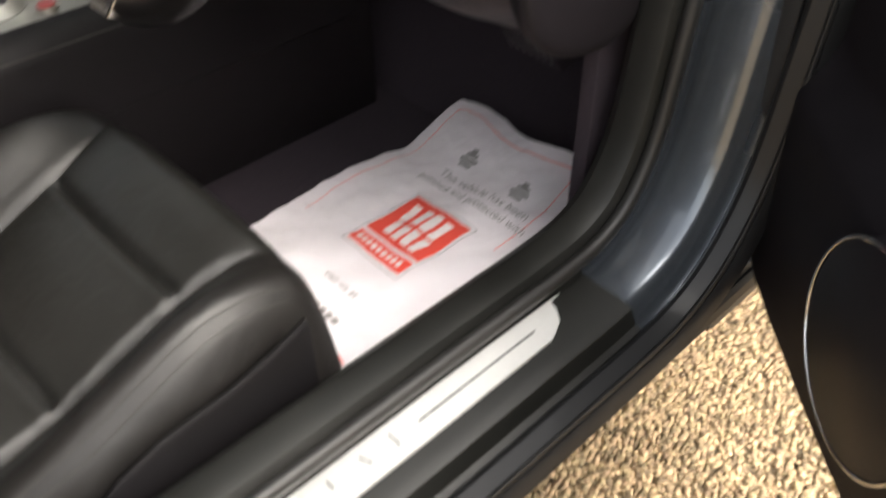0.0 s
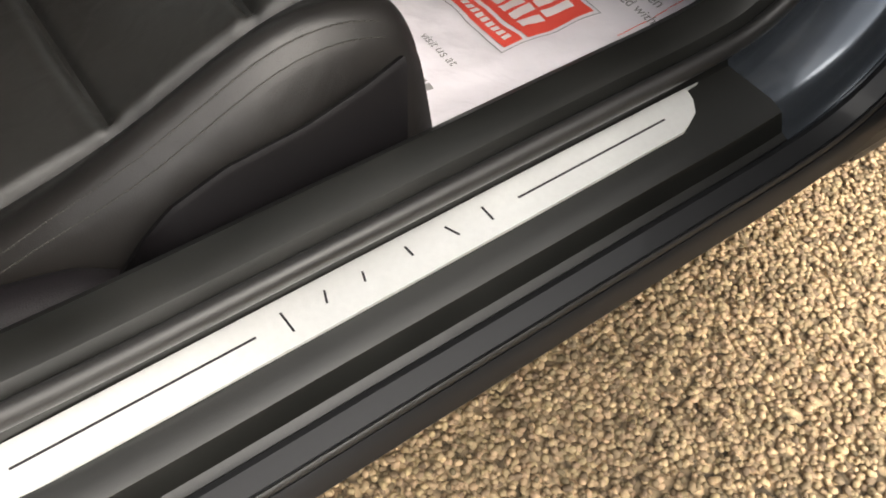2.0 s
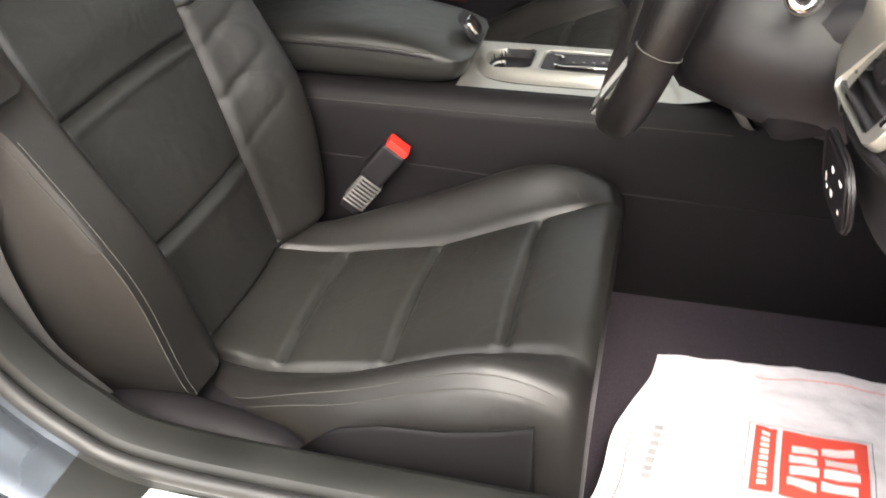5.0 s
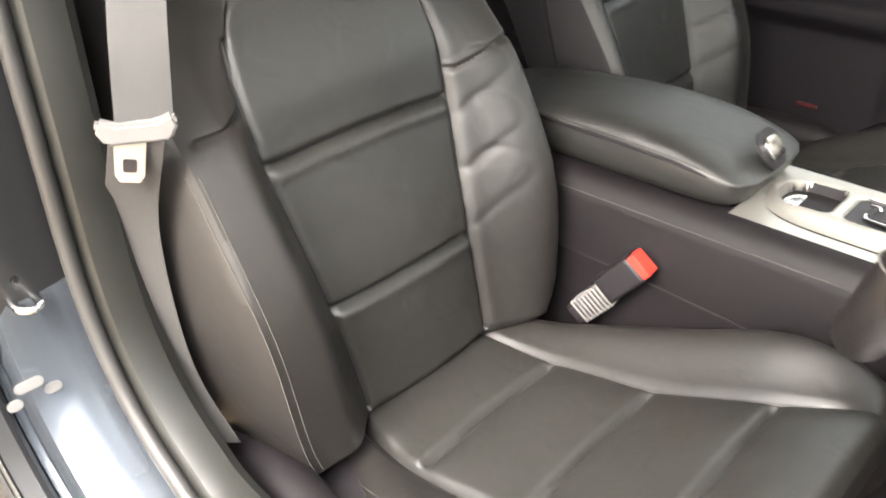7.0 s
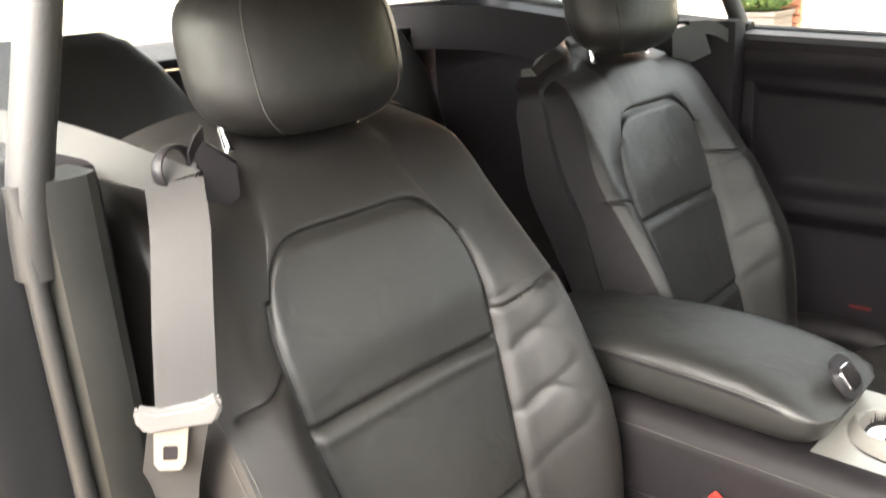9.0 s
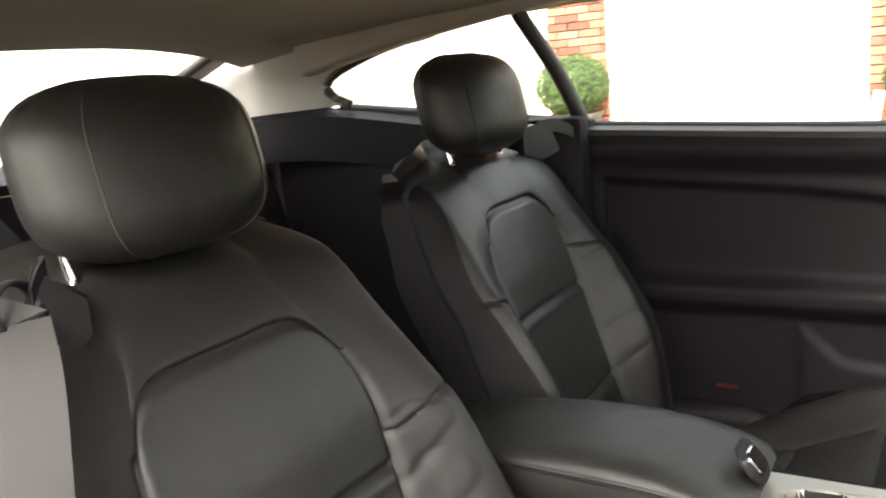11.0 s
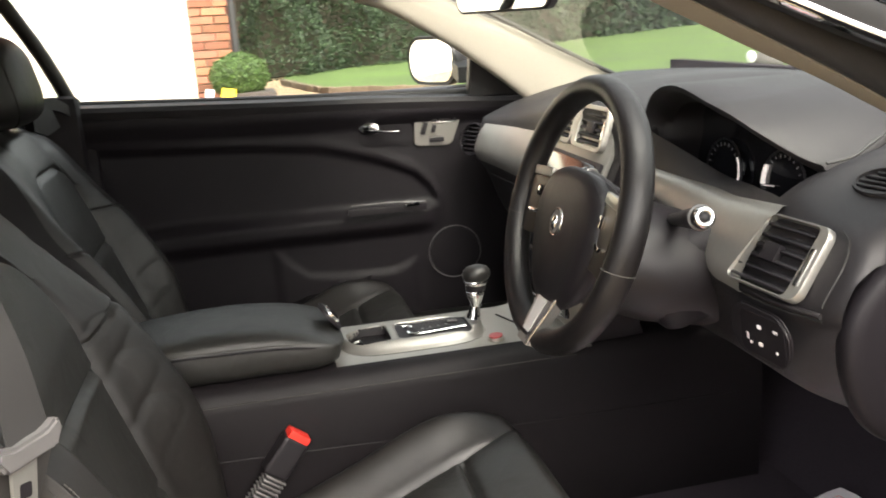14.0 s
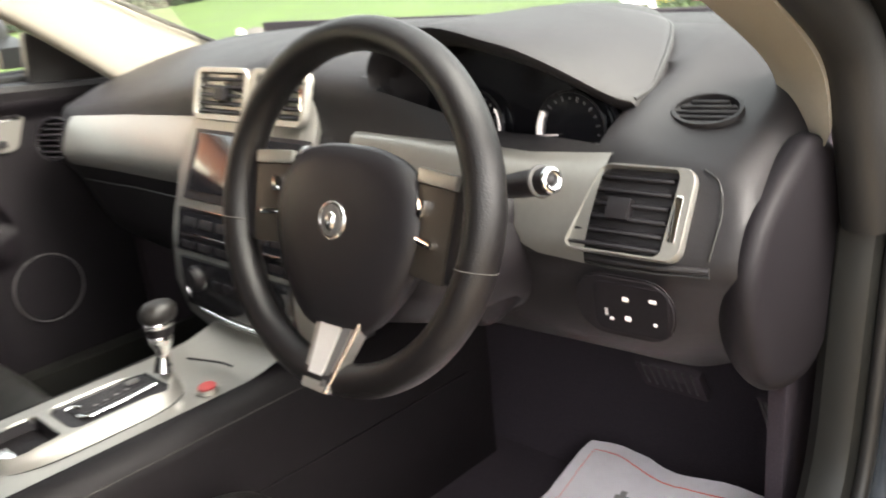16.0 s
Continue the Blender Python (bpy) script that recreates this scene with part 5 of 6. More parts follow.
spk0 = part("lower_spoke", spoke_plate(-.018, .044, -.014, .022, 0, .012), SATIN, wheel, "brushed silver lower spoke", False)
part("spoke_recess", spoke_plate(-.011, .020, -.008, .008, .0010, .002, .12, .80), PLATE, spk0, "recess in the silver spoke", False)
part("spoke_slot", spoke_plate(.022, .033, .010, .016, .0008, .002, .0, .92), GREYPLASTIC, spk0, "", False)
part("spoke_bar", tube([tuple(WM @ Vector((.041 - .020 * k, -.096 - .070 * k, .004 + .017 * k))) for k in (0, .5, .97)], .0020, 8, 20), CHROME, spk0, "thin bright bar")
part("column_shroud", loft([[tuple(WM @ Vector((r * math.cos(a), r * .76 * math.sin(a) - .038, z))) for a in np.linspace(0, 2 * np.pi, 32, endpoint=False)] for z, r in ((-.025, .07), (-.045, .090), (-.12, .098), (-.2, .09))]), PLASTIC, wheel, "black column shroud")
part("column_cover", rbox(.135, .190, .115, pose(.668, -.335, .768, 0, -17, 0), .035, 4), TRIMBLACK, wheel, "matt black lower column cover")
for pts, lbl in (([(.635, -.40, .835), (.622, -.46, .850), (.611, -.514, .864)], "black stalk with chrome ringed tip"), ([(.635, -.28, .835), (.622, -.235, .846), (.6125, -.186, .856)], "black stalk with chrome tip")):
    st = part("stalk", tube(pts, [.007, .009, .012, .012], 14, 24), PLASTIC, wheel, lbl)
    dv = (Vector(pts[2]) - Vector(pts[1])).normalized()
    tm = Matrix.Translation(Vector(pts[2])) @ dv.to_track_quat("Z", "Y").to_matrix().to_4x4()
    part("stalk_collar", torus(.0125, .0022, tm @ pose(0, 0, -.012), 24, 8), GREYPLASTIC, st)
    part("stalk_tip", torus(.0085, .0035, tm @ pose(0, 0, .001), 24, 8), CHROME, st, "chrome stalk tip")
    part("stalk_cap", ball(.006, .006, .004, tm), PLASTIC, st)

# ---------------------------------------------------------------- passenger door
pd = thing("passenger_door", "closed charcoal leather-trimmed passenger door", "car door")
gx, gz = np.linspace(-.21, .86, 150), np.linspace(.34, .945, 110)
arcx, arcz = [-.25, -.17, .163, .31, .400, .465, .532, .568, .588, .60], [.84, .838, .817, .80, .777, .755, .724, .69, .649, .60]
D = np.zeros((150, 110, 3))
for i, x in enumerate(gx):
    za = np.interp(x, arcx, arcz) if x < .60 else .55
    o = .030 * sm(.84, .915, gz) - .02 * sm(.925, .945, gz)
    rec = sm(za + .012, za - .012, gz) * sm(.64, .665, gz) * (1 - sm(.575, .605, x))
    o = o - .013 * rec + .005 * bellf(gz - za - .016, .016) * (1 - sm(.58, .61, x))
    arm_ = sm(.570, .612, gz) * (1 - sm(.630, .652, gz)) * (1 - sm(.53, .60, x))
    o = o + .027 * arm_
    zp = np.interp(x, [.16, .20, .258, .36, .472, .53], [.60, .558, .505, .494, .494, .52])
    o = o + .009 * (1 - sm(zp - .016, zp + .008, gz)) * sm(.17, .2, x) * (1 - sm(.505, .535, x))
    D[i] = np.stack([np.full(110, x), .70 - o + .02 * sm(.6, .86, x) * 0, gz + (-.014 - .034 * (x + .21)) * sm(.80, .945, gz)], 1)
part("door_panel", gridmesh(D), TRIMBLACK, pd, "charcoal leather door panel")
part("door_skin", rbox(1.12, .05, .60, pose(.33, .80, .62), .02), PAINT, pd)
part("window_seal", tube([(-.21, .735, .941), (.2, .735, .922), (.5, .735, .912), (.72, .735, .904)], .012, 10, 40), RUBBER, pd, "black window seal strip")
part("waist_cap", strip([(-.21, .715, .936), (.2, .715, .917), (.5, .715, .905), (.86, .715, .882)], [(0, -.052, -.004), (0, -.045, .006), (0, .02, .010), (0, .10, -.01), (0, -.045, -.02)], 40), SOFT, pd)
part("side_window", ([(-.20, .73, .95), (.74, .73, .92), (.58, .655, 1.06), (.44, .625, 1.13), (.14, .615, 1.20), (-.28, .612, 1.19)], [(0, 1, 2, 3, 4, 5)]), GLASS, pd, "side window glass", False).visible_shadow = False
part("sail_panel", prism([(.672, .880), (.845, .862), (.812, .905), (.778, .938), (.684, .992)], .03, pose(0, .715, 0, 90, 0, 0), .004), PLASTIC, pd, "black mirror sail panel")
part("door_lamp", rbox(.040, .006, .006, pose(.061, .672, .441), .002), REDLAMP, pd, "small red door reflector")
rc_ = part("handle_recess", prism(rounded(.125, .058, .018), .004, pose(.470, .698, .828, 90, 0, 0), .001), TRIMBLACK, pd, "black handle recess")
part("door_handle", loft([[(.418 + .030 * k + r * .9 * math.cos(a) * (1 - .3 * k), .694 - .016 * k, .843 + r * math.sin(a)) for a in np.linspace(0, 2 * np.pi, 24, endpoint=False)] for k, r in ((0, .012), (.2, .0165), (.5, .0165), (.8, .013), (1, .007))]), CHROME, rc_, "chrome inner door handle")
part("handle_lever", tube([(.432, .684, .840), (.455, .674, .837), (.478, .666, .835), (.497, .662, .834)], [.008, .005, .004, .003], 12, 30, .7), CHROME, rc_, "chrome handle lever")
sw = part("switch_panel", prism([(-.055, -.030), (-.051, -.036), (-.044, -.039), (.020, -.043), (.032, -.041), (.040, -.033), (.061, .020), (.062, .031), (.055, .036), (-.036, .042), (-.046, .040), (-.050, .034)], .006, pose(.592, .699, .830, 90, 0, 0), .0015), SWITCHSILVER, pd, "satin silver seat switch panel")
for x, z, w, h, r in ((.563, .832, .012, .032, 22), (.586, .830, .010, .020, 22), (.592, .803, .036, .012, 0), (.588, .853, .014, .014, 0), (.604, .853, .014, .014, 0), (.620, .853, .014, .014, 0), (.636, .852, .012, .014, 0)):
    part("seat_switch", rbox(w, .008, h, pose(x, .691, z, 0, r, 0), .004), PLASTIC, sw)
part("switch_sill", rbox(.064, .004, .003, pose(.612, .6915, .8435, 0, 1, 0), .001, 1), CHROME, sw, "bright line below the switches")
spk_ = part("speaker_grille", cyl(.064, .062, .008, pose(.622, .698, .520, 90, 0, 0), 40, .002), TRIMBLACK, pd, "round black speaker grille", smooth=False)
part("speaker_ring", torus(.066, .0014, pose(.622, .6945, .520, 90, 0, 0), 60, 8), GREYPLASTIC, spk_, "thin grey ring")
gp = part("grab_panel", rbox(.19, .012, .016, pose(.455, .660, .652), .003), PLASTIC, pd, "black window switch strip")
part("window_switch", rbox(.035, .012, .008, pose(.515, .655, .660), .002), CHROME, gp)
part("grab_line", tube([(.37, .662, .668), (.46, .660, .668), (.55, .662, .662)], .0012, 6, 20), GREYPLASTIC, gp)
mir = thing("wing_mirror", "dark body-coloured door mirror", "mirror")
MM = pose(.658, .985, .974) @ pose(0, 0, 0, 0, 0, 26) @ Matrix(((0, 0, -1, 0), (-1, 0, 0, 0), (0, 1, 0, 0), (0, 0, 0, 1)))
part("mirror_housing", loft([[tuple(MM @ Vector((x * r, y * r, z))) for x, y in rounded(.206, .128, .052)] for z, r in ((-.090, .35), (-.080, .62), (-.055, .88), (-.025, 1.0), (.002, 1.02), (.006, .99), (.004, .94))]), PAINT, mir)
part("mirror_glass", prism(rounded(.184, .110, .045), .004, MM @ pose(0, 0, .0035), .001), MIRROR, mir, "mirror glass reflecting the garage")
part("mirror_arm", strip([(.72, .84, .94), (.72, .88, .95), (.72, .93, .96)], [(-.03, 0, .02), (.03, 0, .02), (.03, 0, -.02), (-.03, 0, -.02)], 10), PAINT, mir)
rvm = thing("rear_view_mirror", "black rear view mirror below the roof", "mirror")
RM = pose(.557, .005, 1.115) @ pose(0, 0, 0, 0, 0, 17) @ Matrix(((0, 0, -1, 0), (-1, 0, 0, 0), (0, 1, 0, 0), (0, 0, 0, 1)))
part("mirror_housing", loft([[tuple(RM @ Vector((x * r, y * (r if r > .9 else r * .9), z))) for x, y in rounded(.262, .058, .022)] for z, r in ((-.034, .5), (-.028, .8), (-.012, .98), (.002, 1.0), (.004, .97), (.002, .95))]), PLASTIC, rvm)
part("mirror_glass", prism(rounded(.248, .050, .018), .003, RM @ pose(0, 0, .0015)), MIRROR, rvm, "mirror glass")
part("mirror_stem", tube([(.59, .02, 1.13), (.62, .02, 1.15), (.61, .02, 1.17)], .01, 10, 12), PLASTIC, rvm)

# ---------------------------------------------------------------- open driver's door
dd = thing("driver_door", "open driver's door with charcoal inner panel", "car door", at=(.97, -.83, 0))
dd.rotation_euler = (0, 0, radians(180 + 47))
P2 = np.zeros((60, 50, 3))
for i, u in enumerate(np.linspace(0, 1.2, 60)):
    zz = np.linspace(.40, .93, 50)
    lowr = np.interp(u, [0, .03, .06, .12], [.06, .02, .004, 0])
    z2 = .40 + lowr + (zz - .40) * (.93 - .40 - lowr) / .53
    P2[i] = np.stack([np.full(50, u), -.06 + .03 * sm(.6, .66, zz) - .02 * bellf(zz - .54, .14) * bellf(u - .30, .2), z2], 1)
part("door_panel", gridmesh(P2), TRIMBLACK, dd, "charcoal inner door panel")
part("door_skin", rbox(1.22, .05, .56, pose(.61, .03, .68), .02), PAINT, dd)
sg = part("speaker_grille", loft([[(.30 + r * .092 * math.cos(a), -.082 + d_, .540 + r * .094 * math.sin(a)) for a in np.linspace(0, 2 * np.pi, 40, endpoint=False)] for r, d_ in ((1, .03), (1, 0), (.96, -.003))]), PLASTIC, dd, "round black speaker grille")
part("speaker_ring", torus(.093, .0018, pose(.30, -.084, .540, 90, 0, 0), 60, 8), CHROME, sg, "thin chrome ring")

# ---------------------------------------------------------------- belts and small things
belt = thing("seat_belt", "grey seat belt hanging beside the seat", "seat belt", at=(.012, .014, .010))


def ribbon(pts, w, name, parent, seg=50, side=(1, 0, 0)):
    c = spline(pts, seg)
    sv = np.array(side, float)
    P_ = []
    for k in range(seg):
        ww = w if not isinstance(w, (list, tuple)) else np.interp(k / (seg - 1), np.linspace(0, 1, len(w)), w)
        s_ = sv if sv.ndim == 1 else np.array([np.interp(k / (seg - 1), np.linspace(0, 1, len(sv)), sv[:, q]) for q in range(3)])
        s_ = s_ / np.linalg.norm(s_)
        t_ = c[min(k + 1, seg - 1)] - c[max(k - 1, 0)]
        n_ = np.cross(s_, t_)
        n_ = n_ / (np.linalg.norm(n_) + 1e-9) * .0008
        P_.append([c[k] - s_ * ww / 2 + n_, c[k] + s_ * ww / 2 + n_, c[k] + s_ * ww / 2 - n_, c[k] - s_ * ww / 2 - n_])
    return part(name, loft(P_), BELT, parent)


ribbon([(-.115, -.60, .935), (-.085, -.618, .90), (-.062, -.640, .84), (-.050, -.655, .775)], .047, "webbing", belt, side=[(.30, .95, 0), (.35, .93, 0), (.40, .9, 0)])
ribbon([(-.115, -.60, .935), (-.22, -.64, .960), (-.36, -.655, .965)], .045, "webbing", belt, side=[(.3, .93, .2), (.2, .2, .95)])
ribbon([(-.052, -.662, .770), (-.085, -.668, .66), (-.07, -.668, .52), (-.02, -.660, .44)], .047, "webbing", belt, side=[(.70, .71, 0), (.72, .69, 0)])
TM = pose(-.052, -.661, .771) @ pose(0, 0, 0, 0, 0, 58) @ pose(0, 0, 0, 90, 0, 0)
tg = part("tongue_holder", prism([(-.034, .004), (-.030, .014), (-.016, .008), (.016, .008), (.030, .014), (.034, .004), (.026, -.010), (-.026, -.010)], .012, TM @ pose(0, 0, -.004), .003), GREYPLASTIC, belt, "grey belt tongue grip")
part("tongue_plate", prism([(-.013, -.008), (.013, -.008), (.012, -.040), (.008, -.046), (-.008, -.046), (-.012, -.040)], .003, TM @ pose(-.006, 0, .001, 0, 0, -10), .0006), SATIN, tg, "steel belt tongue")
part("tongue_slot", prism(rounded(.011, .012, .002), .001, TM @ pose(-.006, 0, .001, 0, 0, -10) @ pose(0, -.030, .0028)), PLASTIC, tg, "square latch hole")
part("belt_guide", torus(.024, .0032, pose(-.128, -.590, .942, 0, 0, 25) @ pose(0, 0, 0, 0, 82, 0) @ Matrix.Diagonal((.75, 1, 1.6, 1)), 40, 10), PLASTIC, belt, "black belt guide loop")
GT = [(-.214, -.519, .950), (-.192, -.490, .918), (-.184, -.496, .890), (-.190, -.538, .862), (-.202, -.550, .902)]
part("guide_tab", loft([[(x + d * .8, y - d * .5, z) for x, y, z in GT] for d in (-.012, .002, .006)], hard=True), CONSOLE_SKIN, belt, "black leather guide tab on the shoulder")
for pts in ([(-.208, -.515, .952), (-.172, -.534, .958), (-.140, -.562, .956), (-.122, -.580, .948)], [(-.204, -.535, .918), (-.165, -.548, .918), (-.138, -.560, .926), (-.122, -.574, .936)]):
    part("guide_strap", strip(pts, [(.0015, 0, .006), (-.0015, 0, .006), (-.0015, 0, -.006), (.0015, 0, -.006)], 20), PLASTIC, belt, "black guide strap")
far_guide = thing("belt_guide", "black leather belt guide behind the passenger seat", "belt guide")
PT = [(-.255, .500, .962), (-.250, .545, .968), (-.236, .590, .948), (-.228, .600, .912), (-.245, .560, .900), (-.258, .510, .915)]
part("guide_tab", loft([[(x + d, y - d * .4, z) for x, y, z in PT] for d in (-.012, .002, .006)], hard=True), LEATHER_SIDE, far_guide, "black leather guide tab")
part("guide_strap", strip([(-.245, .55, .962), (-.225, .60, .958), (-.205, .635, .935), (-.20, .64, .905)], [(.002, 0, .012), (-.002, 0, .012), (-.002, 0, -.012), (.002, 0, -.012)], 20), LEATHER_SIDE, far_guide)
bk = thing("belt_buckle", "black belt buckle with red release button", "seat belt buckle")
bm_ = pose(.168, -.146, .498, 0, 0, 8) @ pose(0, 0, 0, 0, -50, 0)
part("buckle_body", rbox(.062, .028, .038, bm_ @ pose(-.026, 0, 0), .006, 3), PLASTIC, bk)
part("release_button", rbox(.012, .024, .034, bm_ @ pose(.010, 0, 0), .003), REDPLASTIC, bk, "red release button")
part("buckle_sleeve", rbox(.07, .020, .030, bm_ @ pose(-.088, 0, -.006), .006), PLASTIC, bk, "ribbed grey sleeve")
for k in range(8):
    part("sleeve_rib", rbox(.0028, .025, .035, bm_ @ pose(-.108 + .0068 * k, 0, -.006), .001, 1), GREYPLASTIC, bk)
pb = thing("belt_buckle", "black belt buckle with red release button", "seat belt buckle")
bm2 = pose(.09, .118, .50) @ pose(0, 0, 0, 0, -50, 0)
part("buckle_body", rbox(.062, .028, .038, bm2 @ pose(-.026, 0, 0), .006, 3), PLASTIC, pb)
part("release_button", rbox(.012, .024, .034, bm2 @ pose(.010, 0, 0), .003), REDPLASTIC, pb, "red release button")

# paper floor mat with print
pm = thing("paper_mat", "crumpled white printed paper floor mat", "paper mat")
MA, MB, MC, MD = [Vector(p) for p in ((.566, -.262, 0), (.980, -.284, 0), (.962, -.62, 0), (.47, -.66, 0))]


def mat_z(x, y):
    rise = .304 + .14 * (-y - .38) + .052 * float(sm(.86, 1.0, x)) + .008 * float(sm(.66, .59, x))
    return max(.292, rise) + .006 * noise.noise((x * 9, y * 9, 0)) + .004 * noise.noise((x * 24, y * 24, 3)) + .003 * abs(noise.noise((x * 40, y * 40, 7)))


def mat_pt(x, y, up=0.0):
    return (x, y, mat_z(x, y) + up)


def mat_uv(u, v):
    p = (MA * (1 - u) + MB * u) * (1 - v) + (MD * (1 - u) + MC * u) * v
    return p.x + .010 * math.sin(v * 5 + 1) * (u - .3) + .006 * math.sin(v * 11), p.y + .022 * math.sin(u * math.pi) ** .8 * (1 - v) - .004 * math.sin(u * 9) * (1 - v)


tops = np.array([[mat_pt(*mat_uv(u, v)) for v in np.linspace(0, 1, 60)] for u in np.linspace(0, 1, 76)])
part("paper_sheet", gridmesh(np.concatenate([tops, (tops - np.array([0, 0, .0012]))[:, ::-1]], 1), close_v=True), PAPER, pm)


def logo_xy(a, b):
    """The logo's own square: a towards the front, b towards the door, each 0 to 1."""
    return .683 + .124 * a - .0165 * b, -.377 - .004 * a - .1195 * b


def print_patch(name, a0, a1, b0, b1, material, up=.0012, n=10, skew=0.0):
    P_ = np.array([[mat_pt(*logo_xy(a, b + skew * (a - a0)), up) for b in np.linspace(b0, b1, n)] for a in np.linspace(a0, a1, n)])
    return part(name, gridmesh(P_), material, pm)


print_patch("red_square", .25, 1, 0, 1, PRINTRED, n=18)
print_patch("red_band", 0, .20, 0, 1, PRINTRED, n=14)
for k, (a0, a1, sk) in enumerate(((.60, .88, -.10), (.63, .90, .05), (.62, .92, .0), (.60, .90, .08))):
    print_patch("logo_stroke", a0, a1, .17 + .17 * k, .29 + .17 * k, PRINTWHITE, .002, skew=sk)
for k, (a0, a1, sk) in enumerate(((.34, .57, .0), (.32, .56, .0), (.33, .58, -.08), (.31, .56, .06))):
    print_patch("logo_stroke", a0, a1, .20 + .17 * k, .32 + .17 * k, PRINTWHITE, .002, skew=sk)
for k in range(9):
    print_patch("band_stroke", .06, .14, .08 + .095 * k, .145 + .095 * k, PRINTWHITE, .002, n=4)
for a0, a1, b0, b1 in ((-.05, 1.05, -.05, -.04), (-.05, 1.05, 1.04, 1.05), (-.06, -.05, -.05, 1.05), (1.04, 1.05, -.05, 1.05)):
    print_patch("logo_outline", a0, a1, b0, b1, PRINTGREY, n=16)


def mat_words(text, x, y, size):
    o = words("printed_line", text, size, Matrix.Identity(4), PRINTGREY, pm)
    for vv in o.data.vertices:
        vv.co = Vector(mat_pt(x + vv.co.y - vv.co.x * .10, y - vv.co.x, .002))
    return o


mat_words("This vehicle has been", .862, -.452, .021)
mat_words("polished and protected with", .838, -.450, .019)
mat_words("visit us at", .606, -.462, .018)
for k in range(7):
    print_patch("address_bar", -.90, -.82, .38 + .12 * k, .47 + .12 * k, PRINTGREY, n=5)
for xc, yc in ((.906, -.382), (.886, -.497)):
    for du, dv_ in ((0, .016), (.008, .011), (-.008, .011), (.014, .005)):
        P_ = np.array([[mat_pt(xc + du + p, yc + q, .002) for q in np.linspace(-dv_, dv_, 6)] for p in (-.003, .003)])
        part("stamp_stroke", gridmesh(P_), PRINTGREY, pm)
for u0, u1, v0, v1 in ((.30, .955, .065, .068), (.952, .955, .066, .78), (.60, .955, .78, .783), (.045, .048, .45, .80)):
    P_ = np.array([[mat_pt(*mat_uv(u, v), .002) for v in np.linspace(v0, v1, 3 if v1 - v0 < .01 else 30)] for u in np.linspace(u0, u1, 3 if u1 - u0 < .01 else 30)])
    part("border_line", gridmesh(P_), PRINTRED, pm)

# ---------------------------------------------------------------- outside
GY = 7.0
house = thing("garage_building", "red brick garage with cream doors", "garage")
GX = [(-6.4, -4.8), (-3.09, -2.49), (-.26, .16)]  # brick piers between the doors
for x0, x1 in GX:
    part("brick_pier", rbox(x1 - x0, .22, 2.30, pose((x0 + x1) / 2, GY + .125, GROUND + 1.15), 0), MORTAR, house, smooth=False)
part("lintel_wall", rbox(6.9, .24, .9, pose(-3.0, GY + .14, GROUND + 2.65), 0), BRICK, house, smooth=False)
# unseen cream wall, added so that the door mirror reflects something pale
part("mirror_fill_wall", rbox(9, .24, 3.1, pose(-11, GY + .14, GROUND + 1.55), 0), WHITEPAINT, house, smooth=False)
part("side_wall", rbox(.22, 5.5, 3.1, pose(.05, GY + 3.0, GROUND + 1.55), 0), BRICK, house, smooth=False)
part("garage_roof", rbox(7.6, 6.6, .18, pose(-3.0, GY + 3.0, GROUND + 3.2), .02), ROOFTILE, house, smooth=False)
for x0, x1 in ((-4.8, -3.09), (-2.49, -.26)):
    dr = part("garage_door", rbox(x1 - x0, .04, 2.2, pose((x0 + x1) / 2, GY + .07, GROUND + 1.1), .004), WHITEPAINT, house, "cream painted up-and-over door")
    nrib = 9
    for k in range(nrib):
        part("door_panel", rbox((x1 - x0) / nrib - .012, .012, 2.1, pose(x0 + (k + .5) * (x1 - x0) / nrib, GY + .046, GROUND + 1.1), .004, 1), WHITEPAINT, dr)
    for x in (x0 + .03, x1 - .03):
        part("door_frame", rbox(.06, .07, 2.24, pose(x, GY + .03, GROUND + 1.12), .004), WHITEPAINT, dr)
pipe = part("downpipe", cyl(.035, .035, 2.6, pose(.125, GY - .045, GROUND + 1.35), 20), PIPEBLACK, house, "black rainwater downpipe")
for z in (.75, 1.55):
    part("pipe_bracket", cyl(.043, .043, .05, pose(.125, GY - .045, GROUND + z), 20), PIPEBLACK, pipe)

# lawn, kerb stones and earth
lawn_pts = [(4.5, 8.9), (1.9, 11.3), (1.3, 11.9), (.85, 14.6), (1.0, 16.6), (8, 24), (30, 60), (120, 90), (150, 20), (60, -4), (14, 1.2), (9.0, 4.0), (6.5, 6.6)]
bm = bmesh.new()
f_ = bm.faces.new([bm.verts.new((x, y, GROUND + .05)) for x, y in lawn_pts])
r_ = bmesh.ops.extrude_face_region(bm, geom=[f_])
bmesh.ops.translate(bm, vec=(0, 0, -.08), verts=[v for v in r_["geom"] if isinstance(v, bmesh.types.BMVert)])
lawn = part("lawn", bm, GRASS, smooth=False)
tagged(lawn, "mown green lawn beyond the drive", "lawn", kind="structure")
kerb = thing("kerb", "low edging of weathered kerb stones", "kerb", kind="structure")
kp = spline([(x, y, 0) for x, y in ((9.0, 4.0), (6.5, 6.6), (4.5, 8.9), (1.9, 11.3), (1.3, 11.9), (.85, 14.6))], 46)
stone = part("stone", rbox(.30, .10, .11, None, .02), STONE, kerb)
